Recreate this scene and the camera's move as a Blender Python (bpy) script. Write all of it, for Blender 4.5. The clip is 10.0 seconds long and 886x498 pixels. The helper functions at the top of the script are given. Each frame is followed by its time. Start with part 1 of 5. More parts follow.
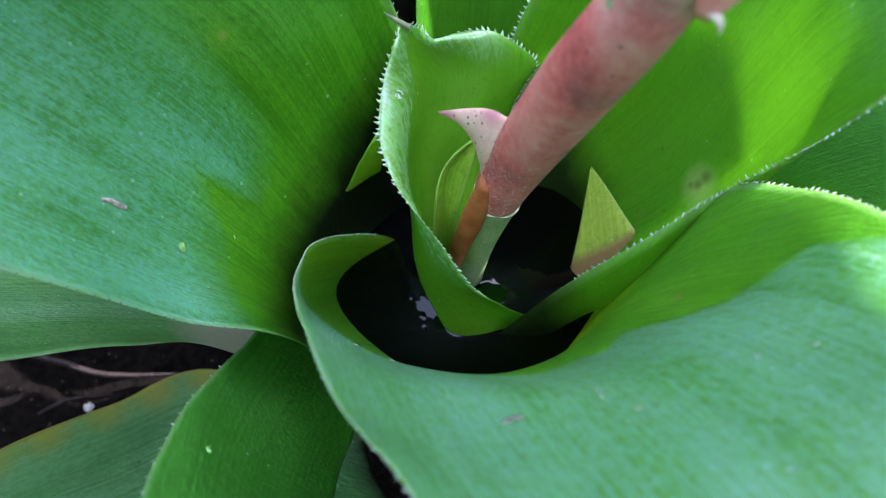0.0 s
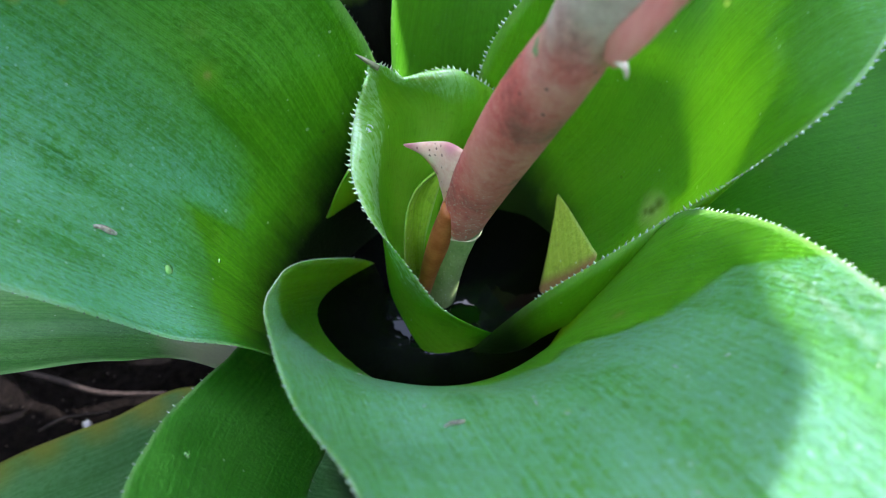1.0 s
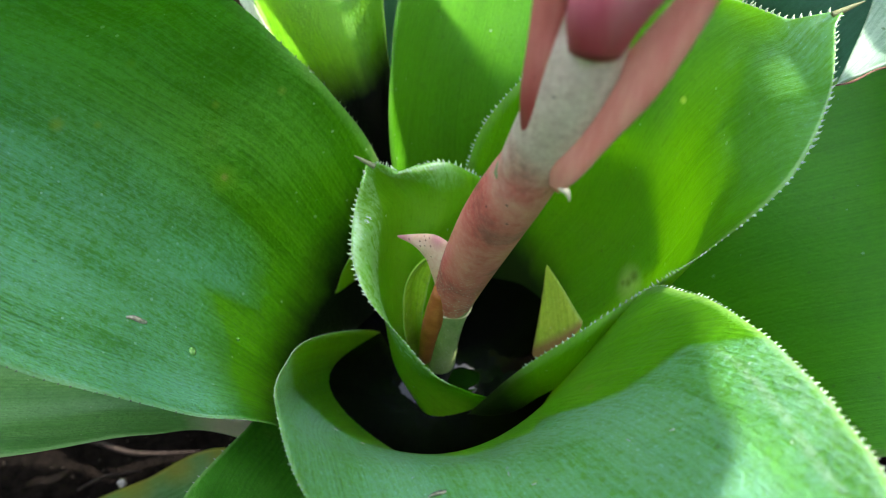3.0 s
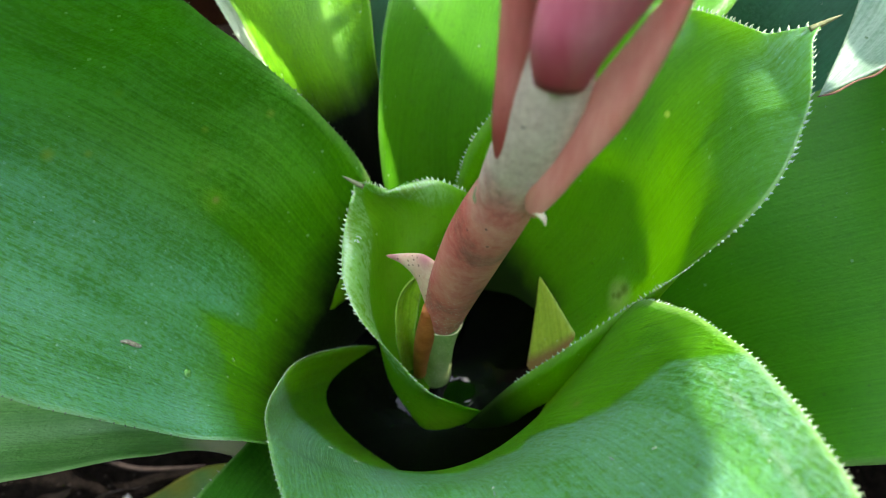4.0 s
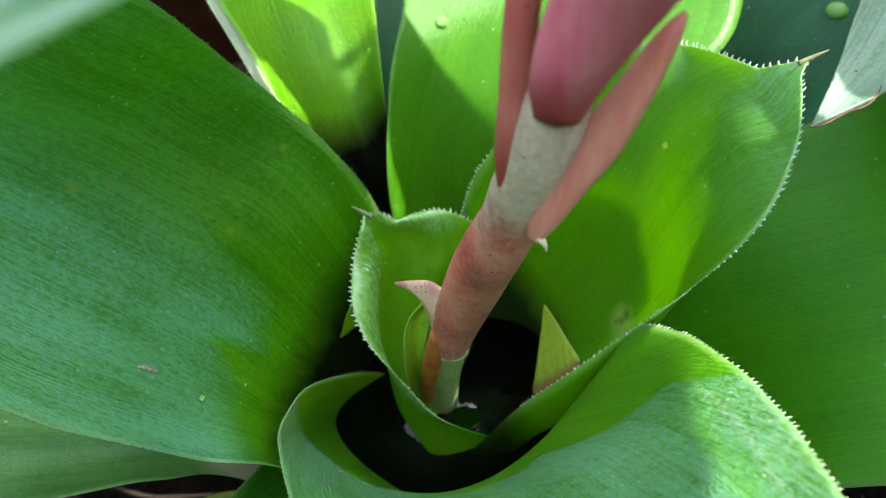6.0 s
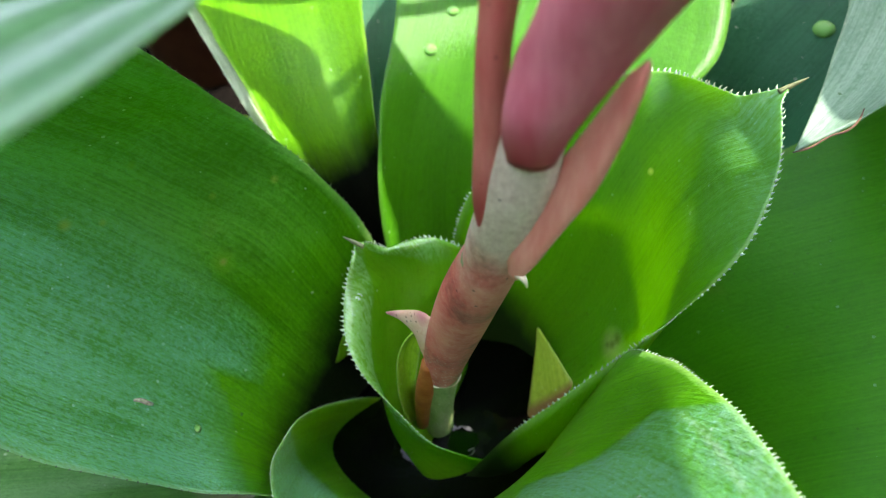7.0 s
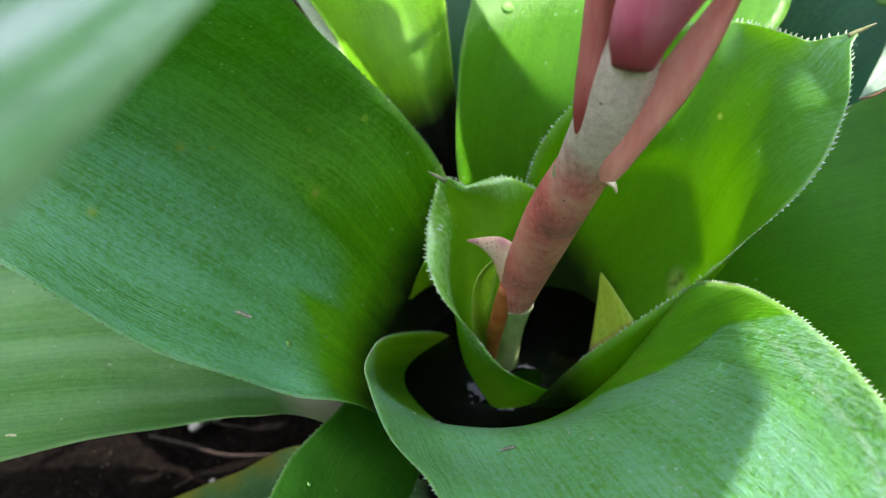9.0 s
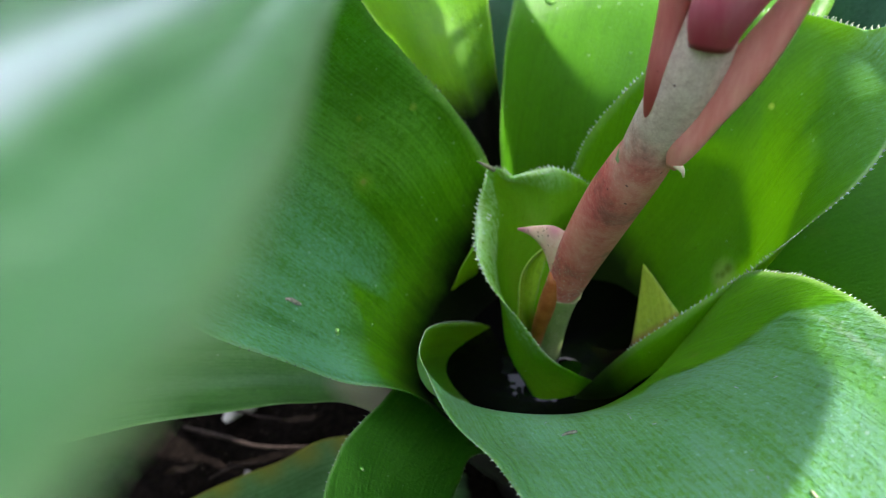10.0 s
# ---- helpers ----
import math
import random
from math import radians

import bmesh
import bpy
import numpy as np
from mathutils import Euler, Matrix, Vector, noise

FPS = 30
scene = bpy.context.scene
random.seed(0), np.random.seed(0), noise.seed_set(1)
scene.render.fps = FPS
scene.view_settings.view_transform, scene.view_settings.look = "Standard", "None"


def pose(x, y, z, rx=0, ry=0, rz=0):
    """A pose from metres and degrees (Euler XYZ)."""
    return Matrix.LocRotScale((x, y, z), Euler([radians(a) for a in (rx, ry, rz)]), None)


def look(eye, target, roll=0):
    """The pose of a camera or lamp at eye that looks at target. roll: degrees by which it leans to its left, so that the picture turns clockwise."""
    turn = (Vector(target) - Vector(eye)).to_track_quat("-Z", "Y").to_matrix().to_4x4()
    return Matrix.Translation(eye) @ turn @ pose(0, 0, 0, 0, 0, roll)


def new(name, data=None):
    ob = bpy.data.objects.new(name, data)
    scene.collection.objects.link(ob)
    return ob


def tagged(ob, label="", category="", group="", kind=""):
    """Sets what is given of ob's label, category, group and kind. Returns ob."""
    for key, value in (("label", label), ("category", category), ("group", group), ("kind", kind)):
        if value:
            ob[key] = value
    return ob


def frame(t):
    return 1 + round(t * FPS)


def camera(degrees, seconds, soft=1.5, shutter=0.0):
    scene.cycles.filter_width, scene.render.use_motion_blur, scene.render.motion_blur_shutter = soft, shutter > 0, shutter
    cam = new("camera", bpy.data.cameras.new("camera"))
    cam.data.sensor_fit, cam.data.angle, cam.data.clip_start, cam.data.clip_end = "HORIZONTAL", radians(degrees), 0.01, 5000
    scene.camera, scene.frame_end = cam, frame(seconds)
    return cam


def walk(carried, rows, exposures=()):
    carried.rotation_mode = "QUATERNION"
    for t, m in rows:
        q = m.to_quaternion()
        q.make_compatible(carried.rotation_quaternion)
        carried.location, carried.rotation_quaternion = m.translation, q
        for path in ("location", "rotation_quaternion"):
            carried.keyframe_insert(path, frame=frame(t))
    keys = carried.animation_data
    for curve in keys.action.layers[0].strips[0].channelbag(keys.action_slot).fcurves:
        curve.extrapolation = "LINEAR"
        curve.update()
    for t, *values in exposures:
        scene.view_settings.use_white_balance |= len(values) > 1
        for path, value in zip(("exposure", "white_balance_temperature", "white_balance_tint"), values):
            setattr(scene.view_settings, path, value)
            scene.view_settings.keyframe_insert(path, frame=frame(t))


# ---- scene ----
cam = camera(56.82, 10.0, soft=1.0)
PATH = [
    (0, (0.00393, 0.00164, 0.32621), (0.00169, 0.11652, 0.16251), -0.63),
    (0.5, (0.02052, 0.00043, 0.33000), (0.01800, 0.11749, 0.16786), -0.81),
    (1, (0.01651, -0.00896, 0.33936), (0.01191, 0.11103, 0.17942), -1.62),
    (1.5, (0.01415, -0.00648, 0.33941), (0.00872, 0.11452, 0.18025), -2.00),
    (2, (0.01134, -0.01297, 0.35242), (0.00373, 0.11144, 0.19601), -2.75),
    (2.5, (0.02478, -0.01430, 0.36423), (0.01580, 0.11213, 0.20952), -3.91),
    (3.8, (0.03236, -0.01350, 0.37300), (0.01877, 0.11300, 0.21868), -7.29),
    (4, (0.03571, -0.01158, 0.37438), (0.02214, 0.11497, 0.22011), -7.52),
    (4.5, (0.03628, -0.01342, 0.37664), (0.02141, 0.11382, 0.22306), -8.16),
    (5, (0.03783, -0.01247, 0.38282), (0.02341, 0.11511, 0.22947), -8.26),
    (5.2, (0.03455, -0.01297, 0.38674), (0.01941, 0.11483, 0.23364), -8.55),
    (6.3, (0.03884, -0.01981, 0.37858), (0.02395, 0.11389, 0.23058), -7.92),
    (6.5, (0.04082, -0.01902, 0.38328), (0.02603, 0.11474, 0.23533), -8.41),
    (7, (0.04291, -0.01558, 0.38637), (0.02642, 0.11855, 0.23893), -9.45),
    (7.5, (0.03284, -0.01799, 0.37758), (0.01648, 0.11594, 0.22995), -9.28),
    (8, (0.01109, -0.03801, 0.37088), (-0.00575, 0.09573, 0.22313), -8.46),
    (8.5, (0.02033, -0.04838, 0.38833), (0.00285, 0.08543, 0.24072), -7.95),
    (9, (0.02682, -0.04774, 0.38729), (0.00266, 0.08635, 0.24088), -9.97),
    (9.5, (0.02002, -0.05519, 0.39056), (-0.00629, 0.07934, 0.24493), -10.39),
    (10, (0.01201, -0.05268, 0.38616), (-0.01414, 0.08175, 0.24040), -10.19),
]
cam.data.dof.use_dof, cam.data.dof.focus_distance, cam.data.dof.aperture_fstop = True, 0.235, 12.8
walk(cam, [(t, look(eye, target, roll)) for t, eye, target, roll in PATH], [(0.0, 4.02, 5650, 23), (1.0, 3.87, 5900, 17), (2.0, 3.8, 6400, 9), (2.7, 3.76, 6700, 8), (4.0, 3.7, 6900, 6), (6.5, 3.6, 6900, 5), (8.5, 3.56, 6950, 11), (10.0, 3.36, 6700, 15)])

# ---------------------------------------------------------------- light
world = bpy.data.worlds.new("sky")
scene.world = world
world.use_nodes = True
wn, wl = world.node_tree.nodes, world.node_tree.links
sky = wn.new("ShaderNodeTexSky")
sky.sky_type, sky.sun_disc = "NISHITA", False
SUN_AZ, SUN_EL = 71.6, 50.0          # degrees clockwise from +y, and above the horizon
sky.sun_elevation, sky.sun_rotation = radians(SUN_EL), radians(SUN_AZ)
wn["Background"].inputs["Strength"].default_value = 0.15
pale = wn.new("ShaderNodeHueSaturation")
pale.inputs["Saturation"].default_value = 0.55      # hazy bright sky
wl.new(sky.outputs["Color"], pale.inputs["Color"])
wl.new(pale.outputs["Color"], wn["Background"].inputs["Color"])
sun_to = Vector((math.sin(radians(SUN_AZ)) * math.cos(radians(SUN_EL)), math.cos(radians(SUN_AZ)) * math.cos(radians(SUN_EL)), math.sin(radians(SUN_EL))))
sun_data = bpy.data.lights.new("sun", "SUN")
sun_data.energy, sun_data.angle, sun_data.color = 1.35, radians(0.3), (1.0, 0.97, 0.92)
sun = new("sun", sun_data)
sun.matrix_world = look(sun_to * 3, (0, 0, 0))


# ---------------------------------------------------------------- material helpers
class Nodes:
    """Short hand for building a node material."""

    def __init__(self, name):
        self.mat = bpy.data.materials.new(name)
        self.mat.use_nodes = True
        self.tree = self.mat.node_tree
        self.bsdf = self.tree.nodes["Principled BSDF"]
        self.out = self.tree.nodes["Material Output"]

    def node(self, kind, **sets):
        n = self.tree.nodes.new(kind)
        for key, value in sets.items():
            if key == "operation":
                n.operation = value
            elif key == "blend_type":
                n.blend_type = value
            elif key == "data_type":
                n.data_type = value
            elif key == "feature":
                n.feature = value
        return n

    def link(self, a, b):
        self.tree.links.new(a, b)

    def math(self, op, a, b=None, c=None):
        n = self.node("ShaderNodeMath", operation=op)
        for i, v in enumerate((a, b, c)):
            if v is None:
                continue
            if isinstance(v, (int, float)):
                n.inputs[i].default_value = v
            else:
                self.link(v, n.inputs[i])
        return n.outputs[0]

    def mix(self, fac, a, b, blend="MIX"):
        n = self.node("ShaderNodeMix", data_type="RGBA", blend_type=blend)
        for sock, v in ((n.inputs[0], fac), (n.inputs[6], a), (n.inputs[7], b)):
            if isinstance(v, (int, float)):
                sock.default_value = v
            elif isinstance(v, tuple):
                sock.default_value = (*v, 1) if len(v) == 3 else v
            else:
                self.link(v, sock)
        return n.outputs[2]

    def ramp(self, fac, stops):
        n = self.node("ShaderNodeValToRGB")
        while len(n.color_ramp.elements) < len(stops):
            n.color_ramp.elements.new(0.5)
        for e, (p, c) in zip(n.color_ramp.elements, stops):
            e.position, e.color = p, (*c, 1) if len(c) == 3 else c
        self.link(fac, n.inputs[0])
        return n.outputs[0]

    def coords(self, out="Object", scale=(1, 1, 1), loc=(0, 0, 0)):
        m = self.node("ShaderNodeMapping")
        if out == "Rib UV":
            c = self.node("ShaderNodeUVMap")
            c.uv_map, out = "Rib", "UV"
        else:
            c = self.node("ShaderNodeTexCoord")
        m.inputs["Scale"].default_value = scale
        m.inputs["Location"].default_value = loc
        self.link(c.outputs[out], m.inputs[0])
        return m.outputs[0]

    def noise(self, vec, scale, detail=3.0, rough=0.55):
        n = self.node("ShaderNodeTexNoise")
        n.inputs["Scale"].default_value, n.inputs["Detail"].default_value, n.inputs["Roughness"].default_value = scale, detail, rough
        self.link(vec, n.inputs["Vector"])
        return n.outputs["Fac"]

    def voronoi(self, vec, scale):
        n = self.node("ShaderNodeTexVoronoi")
        n.inputs["Scale"].default_value = scale
        self.link(vec, n.inputs["Vector"])
        return n

    def bump(self, height, strength, distance):
        n = self.node("ShaderNodeBump")
        n.inputs["Strength"].default_value, n.inputs["Distance"].default_value = strength, distance
        self.link(height, n.inputs["Height"])
        return n.outputs[0]

    def blotch(self, where, radius, soft=0.5):
        """1 inside a small round mark at a place, 0 outside."""
        g = self.node("ShaderNodeNewGeometry")
        d = self.node("ShaderNodeVectorMath", operation="DISTANCE")
        self.link(g.outputs["Position"], d.inputs[0])
        d.inputs[1].default_value = where
        r = self.node("ShaderNodeMapRange")
        r.inputs[1].default_value, r.inputs[2].default_value = radius, radius * soft
        r.inputs[3].default_value, r.inputs[4].default_value = 0.0, 1.0
        self.link(d.outputs["Value"], r.inputs[0])
        return r.outputs[0]


def leaf_material(name, deep, light, passed, coat=0.0, glow=0.45, specks=1.0, sheen=0.0, sheath=(0.008, 0.006, 0.004), sheath_end=0.12, haze=0.1, marks=(), rough=0.33, edge=(0.35, 0.45, 0.22), yellow=0.15, rim_most=0.35, sky_sheen=None, sky_sheen_soft=0.012, sky_sheen_colour=(0.23, 0.53, 0.33), sky_sheen_most=0.62, fade=None, streaks=None, ribbed=1.0, lines=()):
    """Waxy strap leaf: fine veins along its length, stipple of scales, blemishes, light that comes through."""
    n = Nodes(name)
    uv = n.coords("UV")
    veins = n.noise(n.coords("UV", (1100, 9, 1)), 1.0, 4, 0.65)
    broad = n.noise(n.coords("UV", (160, 6, 1)), 1.0, 3)
    cloud = n.noise(n.coords("UV", (42, 18, 1)), 1.0, 5, 0.62)
    fine = n.noise(n.coords("Object"), 900, 3)
    mottle = n.noise(n.coords("UV", (640, 340, 1)), 1.0, 3, 0.65)
    tone = n.math("ADD", n.math("MULTIPLY", veins, 0.34), n.math("ADD", n.math("MULTIPLY", broad, 0.18), n.math("ADD", n.math("MULTIPLY", cloud, 0.24), n.math("MULTIPLY", mottle, 0.24))))
    spread = 0.058 / max(0.4, ribbed)
    green = n.mix(n.ramp(tone, [(0.5 - spread, (0, 0, 0)), (0.5 + spread, (1, 1, 1))]), deep, light)
    # pale scales, as dust-fine dots in rows
    dots = n.voronoi(n.coords("UV", (1500, 900, 1)), 1.0)
    scale_mask = n.math("MULTIPLY", n.ramp(dots.outputs["Distance"], [(0.14, (1, 1, 1)), (0.40, (0, 0, 0))]), n.ramp(n.noise(n.coords("Object"), 55, 3), [(0.4, (0, 0, 0)), (0.7, (1, 1, 1))]))
    green = n.mix(n.math("MULTIPLY", scale_mask, haze), green, (0.42, 0.55, 0.42))
    # scattered dust specks, pale and dark
    speck = n.voronoi(n.coords("Object"), 210)
    speck_mask = n.math("MULTIPLY", n.math("LESS_THAN", speck.outputs["Distance"], n.math("MULTIPLY", n.node_sep(speck.outputs["Color"], 2), 0.13)), n.math("GREATER_THAN", n.node_sep(speck.outputs["Color"], 0), 0.5))
    green = n.mix(n.math("MULTIPLY", speck_mask, 0.85 * specks), green, (0.72, 0.78, 0.55))
    grit = n.voronoi(n.coords("Object", (1, 1, 1), (3, 1, 2)), 170)
    grit_mask = n.math("MULTIPLY", n.math("LESS_THAN", grit.outputs["Distance"], n.math("MULTIPLY", n.node_sep(grit.outputs["Color"], 0), 0.12)), n.math("GREATER_THAN", n.node_sep(grit.outputs["Color"], 1), 0.78))
    green = n.mix(n.math("MULTIPLY", grit_mask, 0.85), green, (0.02, 0.02, 0.012))
    # darker cell clumps under the skin
    clump = n.ramp(n.noise(n.coords("Object", (1, 1, 1), (2, 7, 1)), 330, 2, 0.5), [(0.30, (1, 1, 1)), (0.40, (0, 0, 0))])
    green = n.mix(n.math("MULTIPLY", clump, 0.45), green, tuple(c * 0.55 for c in deep))
    yel = n.ramp(n.noise(n.coords("Object", (1, 1, 1), (5, 2, 1)), 70, 2), [(0.68, (0, 0, 0)), (0.76, (1, 1, 1))])
    green = n.mix(n.math("MULTIPLY", yel, yellow), green, (0.3, 0.36, 0.04))
    # bluish sky sheen over the dry scaly part of the blade, painted into the colour
    sheen_mask = None
    if sky_sheen:
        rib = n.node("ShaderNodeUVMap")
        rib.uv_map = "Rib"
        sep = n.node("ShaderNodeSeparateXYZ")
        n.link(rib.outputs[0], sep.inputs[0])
        limit = n.ramp(sep.outputs[0], [(p, (v, v, v)) for p, v in sky_sheen])
        wob = n.math("MULTIPLY", n.math("SUBTRACT", n.noise(n.coords("Object"), 140, 3), 0.5), sky_sheen_soft * 1.6)
        sheen_mask = n.node("ShaderNodeMapRange")
        sheen_mask.inputs[1].default_value, sheen_mask.inputs[2].default_value = -sky_sheen_soft, sky_sheen_soft
        n.link(n.math("ADD", n.math("SUBTRACT", sep.outputs[1], limit), wob), sheen_mask.inputs[0])
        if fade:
            # towards one margin the painted sheen thins out with no clear edge
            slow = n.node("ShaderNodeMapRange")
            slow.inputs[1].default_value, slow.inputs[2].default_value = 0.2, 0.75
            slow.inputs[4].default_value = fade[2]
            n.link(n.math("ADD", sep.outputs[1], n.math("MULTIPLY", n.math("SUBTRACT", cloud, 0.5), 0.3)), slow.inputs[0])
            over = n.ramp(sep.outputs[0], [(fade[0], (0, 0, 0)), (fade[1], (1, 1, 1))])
            sheen_mask_all = n.math("ADD", n.math("MULTIPLY", sheen_mask.outputs[0], n.math("SUBTRACT", 1.0, over)), n.math("MULTIPLY", slow.outputs[0], over))
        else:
            sheen_mask_all = sheen_mask.outputs[0]
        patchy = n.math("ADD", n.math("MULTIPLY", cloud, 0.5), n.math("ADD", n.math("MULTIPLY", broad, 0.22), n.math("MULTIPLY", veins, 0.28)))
        sheen_mask = n.math("MULTIPLY", sheen_mask_all, n.ramp(n.math("ADD", n.math("MULTIPLY", patchy, 0.55), n.math("ADD", n.math("MULTIPLY", mottle, 0.3), n.math("MULTIPLY", fine, 0.15))), [(0.44, (0.15, 0.15, 0.15)), (0.56, (1, 1, 1))]))
        green = n.mix(n.math("MULTIPLY", sheen_mask, sky_sheen_most), green, sky_sheen_colour)
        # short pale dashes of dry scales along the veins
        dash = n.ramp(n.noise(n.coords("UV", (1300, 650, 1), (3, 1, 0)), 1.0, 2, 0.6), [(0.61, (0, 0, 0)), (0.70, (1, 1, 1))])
        green = n.mix(n.math("MULTIPLY", n.math("MULTIPLY", dash, sheen_mask), 0.65), green, (0.5, 0.72, 0.6))
    for u0, half, start, most, colour in lines:
        # a print left by the margin while the leaf was folded in the bud
        across = n.node("ShaderNodeUVMap")
        across.uv_map = "Rib"
        parts = n.node("ShaderNodeSeparateXYZ")
        n.link(across.outputs[0], parts.inputs[0])
        away = n.math("ABSOLUTE", n.math("SUBTRACT", n.math("ADD", parts.outputs[0], n.math("MULTIPLY", n.math("SUBTRACT", cloud, 0.5), 0.02)), u0))
        inside = n.math("SUBTRACT", 1.0, n.math("MINIMUM", 1.0, n.math("MULTIPLY", away, 1.0 / half)))
        begun = n.math("MINIMUM", 1.0, n.math("MAXIMUM", 0.0, n.math("MULTIPLY", n.math("SUBTRACT", parts.outputs[1], start), 12.0)))
        broken = n.ramp(mottle, [(0.42, (0.25, 0.25, 0.25)), (0.58, (1, 1, 1))])
        green = n.mix(n.math("MULTIPLY", n.math("MULTIPLY", inside, begun), n.math("MULTIPLY", broken, most)), green, colour)
    if streaks:
        # long pale streaks from foot to tip, painted sheen highlights on the near leaf
        rib2 = n.coords("Rib UV", (streaks[0], 0.7, 1))
        long = n.ramp(n.noise(rib2, 1.0, 2, 0.5), [(0.44, (0, 0, 0)), (0.6, (1, 1, 1))])
        green = n.mix(n.math("MULTIPLY", long, streaks[1]), green, streaks[2])
    for where, radius, colour in marks:
        green = n.mix(n.math("MULTIPLY", n.blotch(where, radius, 0.25), 0.9), green, colour)
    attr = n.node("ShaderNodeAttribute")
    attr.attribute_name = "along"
    # foot colour per leaf; the dark ones mix sheath pigment with painted crevice shade
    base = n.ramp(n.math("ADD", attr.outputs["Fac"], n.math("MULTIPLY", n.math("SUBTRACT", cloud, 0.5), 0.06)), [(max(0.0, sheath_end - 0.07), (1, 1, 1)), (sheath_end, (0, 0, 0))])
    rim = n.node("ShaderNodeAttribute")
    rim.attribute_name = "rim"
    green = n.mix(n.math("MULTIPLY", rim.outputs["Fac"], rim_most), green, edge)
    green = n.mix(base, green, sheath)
    b = n.bsdf
    n.link(green, b.inputs["Base Color"])
    dull = n.math("MULTIPLY", sheen_mask, 0.08) if sheen_mask is not None else 0.0
    n.link(n.math("ADD", n.math("ADD", rough - 0.08, dull), n.math("ADD", n.math("MULTIPLY", veins, 0.1), n.math("MULTIPLY", cloud, 0.12))), b.inputs["Roughness"])
    b.inputs["Specular IOR Level"].default_value = 0.22
    if sheen_mask is not None:
        b.inputs["IOR"].default_value = 1.55
        n.link(n.math("ADD", 0.25, n.math("MULTIPLY", sheen_mask, 0.75)), b.inputs["Specular IOR Level"])
        n.link(n.math("MULTIPLY", sheen_mask, sheen), b.inputs["Sheen Weight"])
        b.inputs["Sheen Tint"].default_value = (0.85, 0.95, 1.0, 1)
    b.inputs["Coat Weight"].default_value, b.inputs["Coat Roughness"].default_value, b.inputs["Coat IOR"].default_value = coat, 0.2, 1.9
    b.inputs["Sheen Roughness"].default_value = 0.35
    relief = n.math("ADD", n.math("MULTIPLY", veins, 0.75), n.math("ADD", n.math("MULTIPLY", broad, 0.7), n.math("ADD", n.math("MULTIPLY", mottle, 0.9), n.math("MULTIPLY", fine, 0.5))))
    bump = n.bump(relief, 0.8 * ribbed, 0.0006)
    n.link(bump, b.inputs["Normal"])
    tl = n.node("ShaderNodeBsdfTranslucent")
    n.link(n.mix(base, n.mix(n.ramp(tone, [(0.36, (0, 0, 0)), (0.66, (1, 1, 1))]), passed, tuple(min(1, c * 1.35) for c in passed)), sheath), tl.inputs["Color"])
    n.link(bump, tl.inputs["Normal"])
    mx = n.node("ShaderNodeMixShader")
    mx.inputs[0].default_value = glow
    n.link(b.outputs[0], mx.inputs[1])
    n.link(tl.outputs[0], mx.inputs[2])
    n.link(mx.outputs[0], n.out.inputs["Surface"])
    return n.mat


def _sep(self, colour, i):
    s = self.node("ShaderNodeSeparateColor")
    self.link(colour, s.inputs[0])
    return s.outputs[i]


Nodes.node_sep = _sep


def plain_material(name, dark, pale, scale, rough=0.5, bump=0.3, distance=0.0004, stretch=(1, 1, 1), spec=0.5, specks=None, passed=None, marks=()):
    n = Nodes(name)
    vec = n.coords("Object", stretch)
    a, f = n.noise(vec, scale, 5, 0.6), n.noise(vec, scale * 7, 3)
    tone = n.math("ADD", n.math("MULTIPLY", a, 0.7), n.math("MULTIPLY", f, 0.3))
    col = n.ramp(tone, [(0.35, dark), (0.65, pale)])
    if specks:
        v = n.voronoi(n.coords("Object"), specks[0])
        m = n.math("MULTIPLY", n.math("LESS_THAN", v.outputs["Distance"], specks[2]), n.math("GREATER_THAN", n.node_sep(v.outputs["Color"], 0), specks[3]))
        col = n.mix(m, col, specks[1])
    for where, radius, colour in marks:
        col = n.mix(n.math("MULTIPLY", n.blotch(where, radius, 0.3), 0.85), col, colour)
    n.link(col, n.bsdf.inputs["Base Color"])
    n.bsdf.inputs["Roughness"].default_value = rough
    n.bsdf.inputs["Specular IOR Level"].default_value = spec
    nb = n.bump(tone, bump, distance)
    n.link(nb, n.bsdf.inputs["Normal"])
    if passed:
        tl = n.node("ShaderNodeBsdfTranslucent")
        tl.inputs["Color"].default_value = (*passed, 1)
        mx = n.node("ShaderNodeMixShader")
        mx.inputs[0].default_value = 0.25
        n.link(n.bsdf.outputs[0], mx.inputs[1])
        n.link(tl.outputs[0], mx.inputs[2])
        n.link(mx.outputs[0], n.out.inputs["Surface"])
    return n.mat


mat_spine = plain_material("leaf_tooth", (0.25, 0.36, 0.18), (0.5, 0.56, 0.4), 800, 0.4)
mat_tooth_green = plain_material("leaf_tooth_green", (0.06, 0.12, 0.03), (0.2, 0.28, 0.1), 800, 0.45)
mat_tip = plain_material("leaf_spine_tip", (0.07, 0.09, 0.035), (0.2, 0.2, 0.09), 500, 0.45)
mat_stalk = plain_material("stalk_green", (0.16, 0.26, 0.07), (0.38, 0.45, 0.2), 160, 0.5, 0.5, 0.0004, (1, 1, 0.25), specks=(900, (0.6, 0.6, 0.5), 0.2, 0.7))


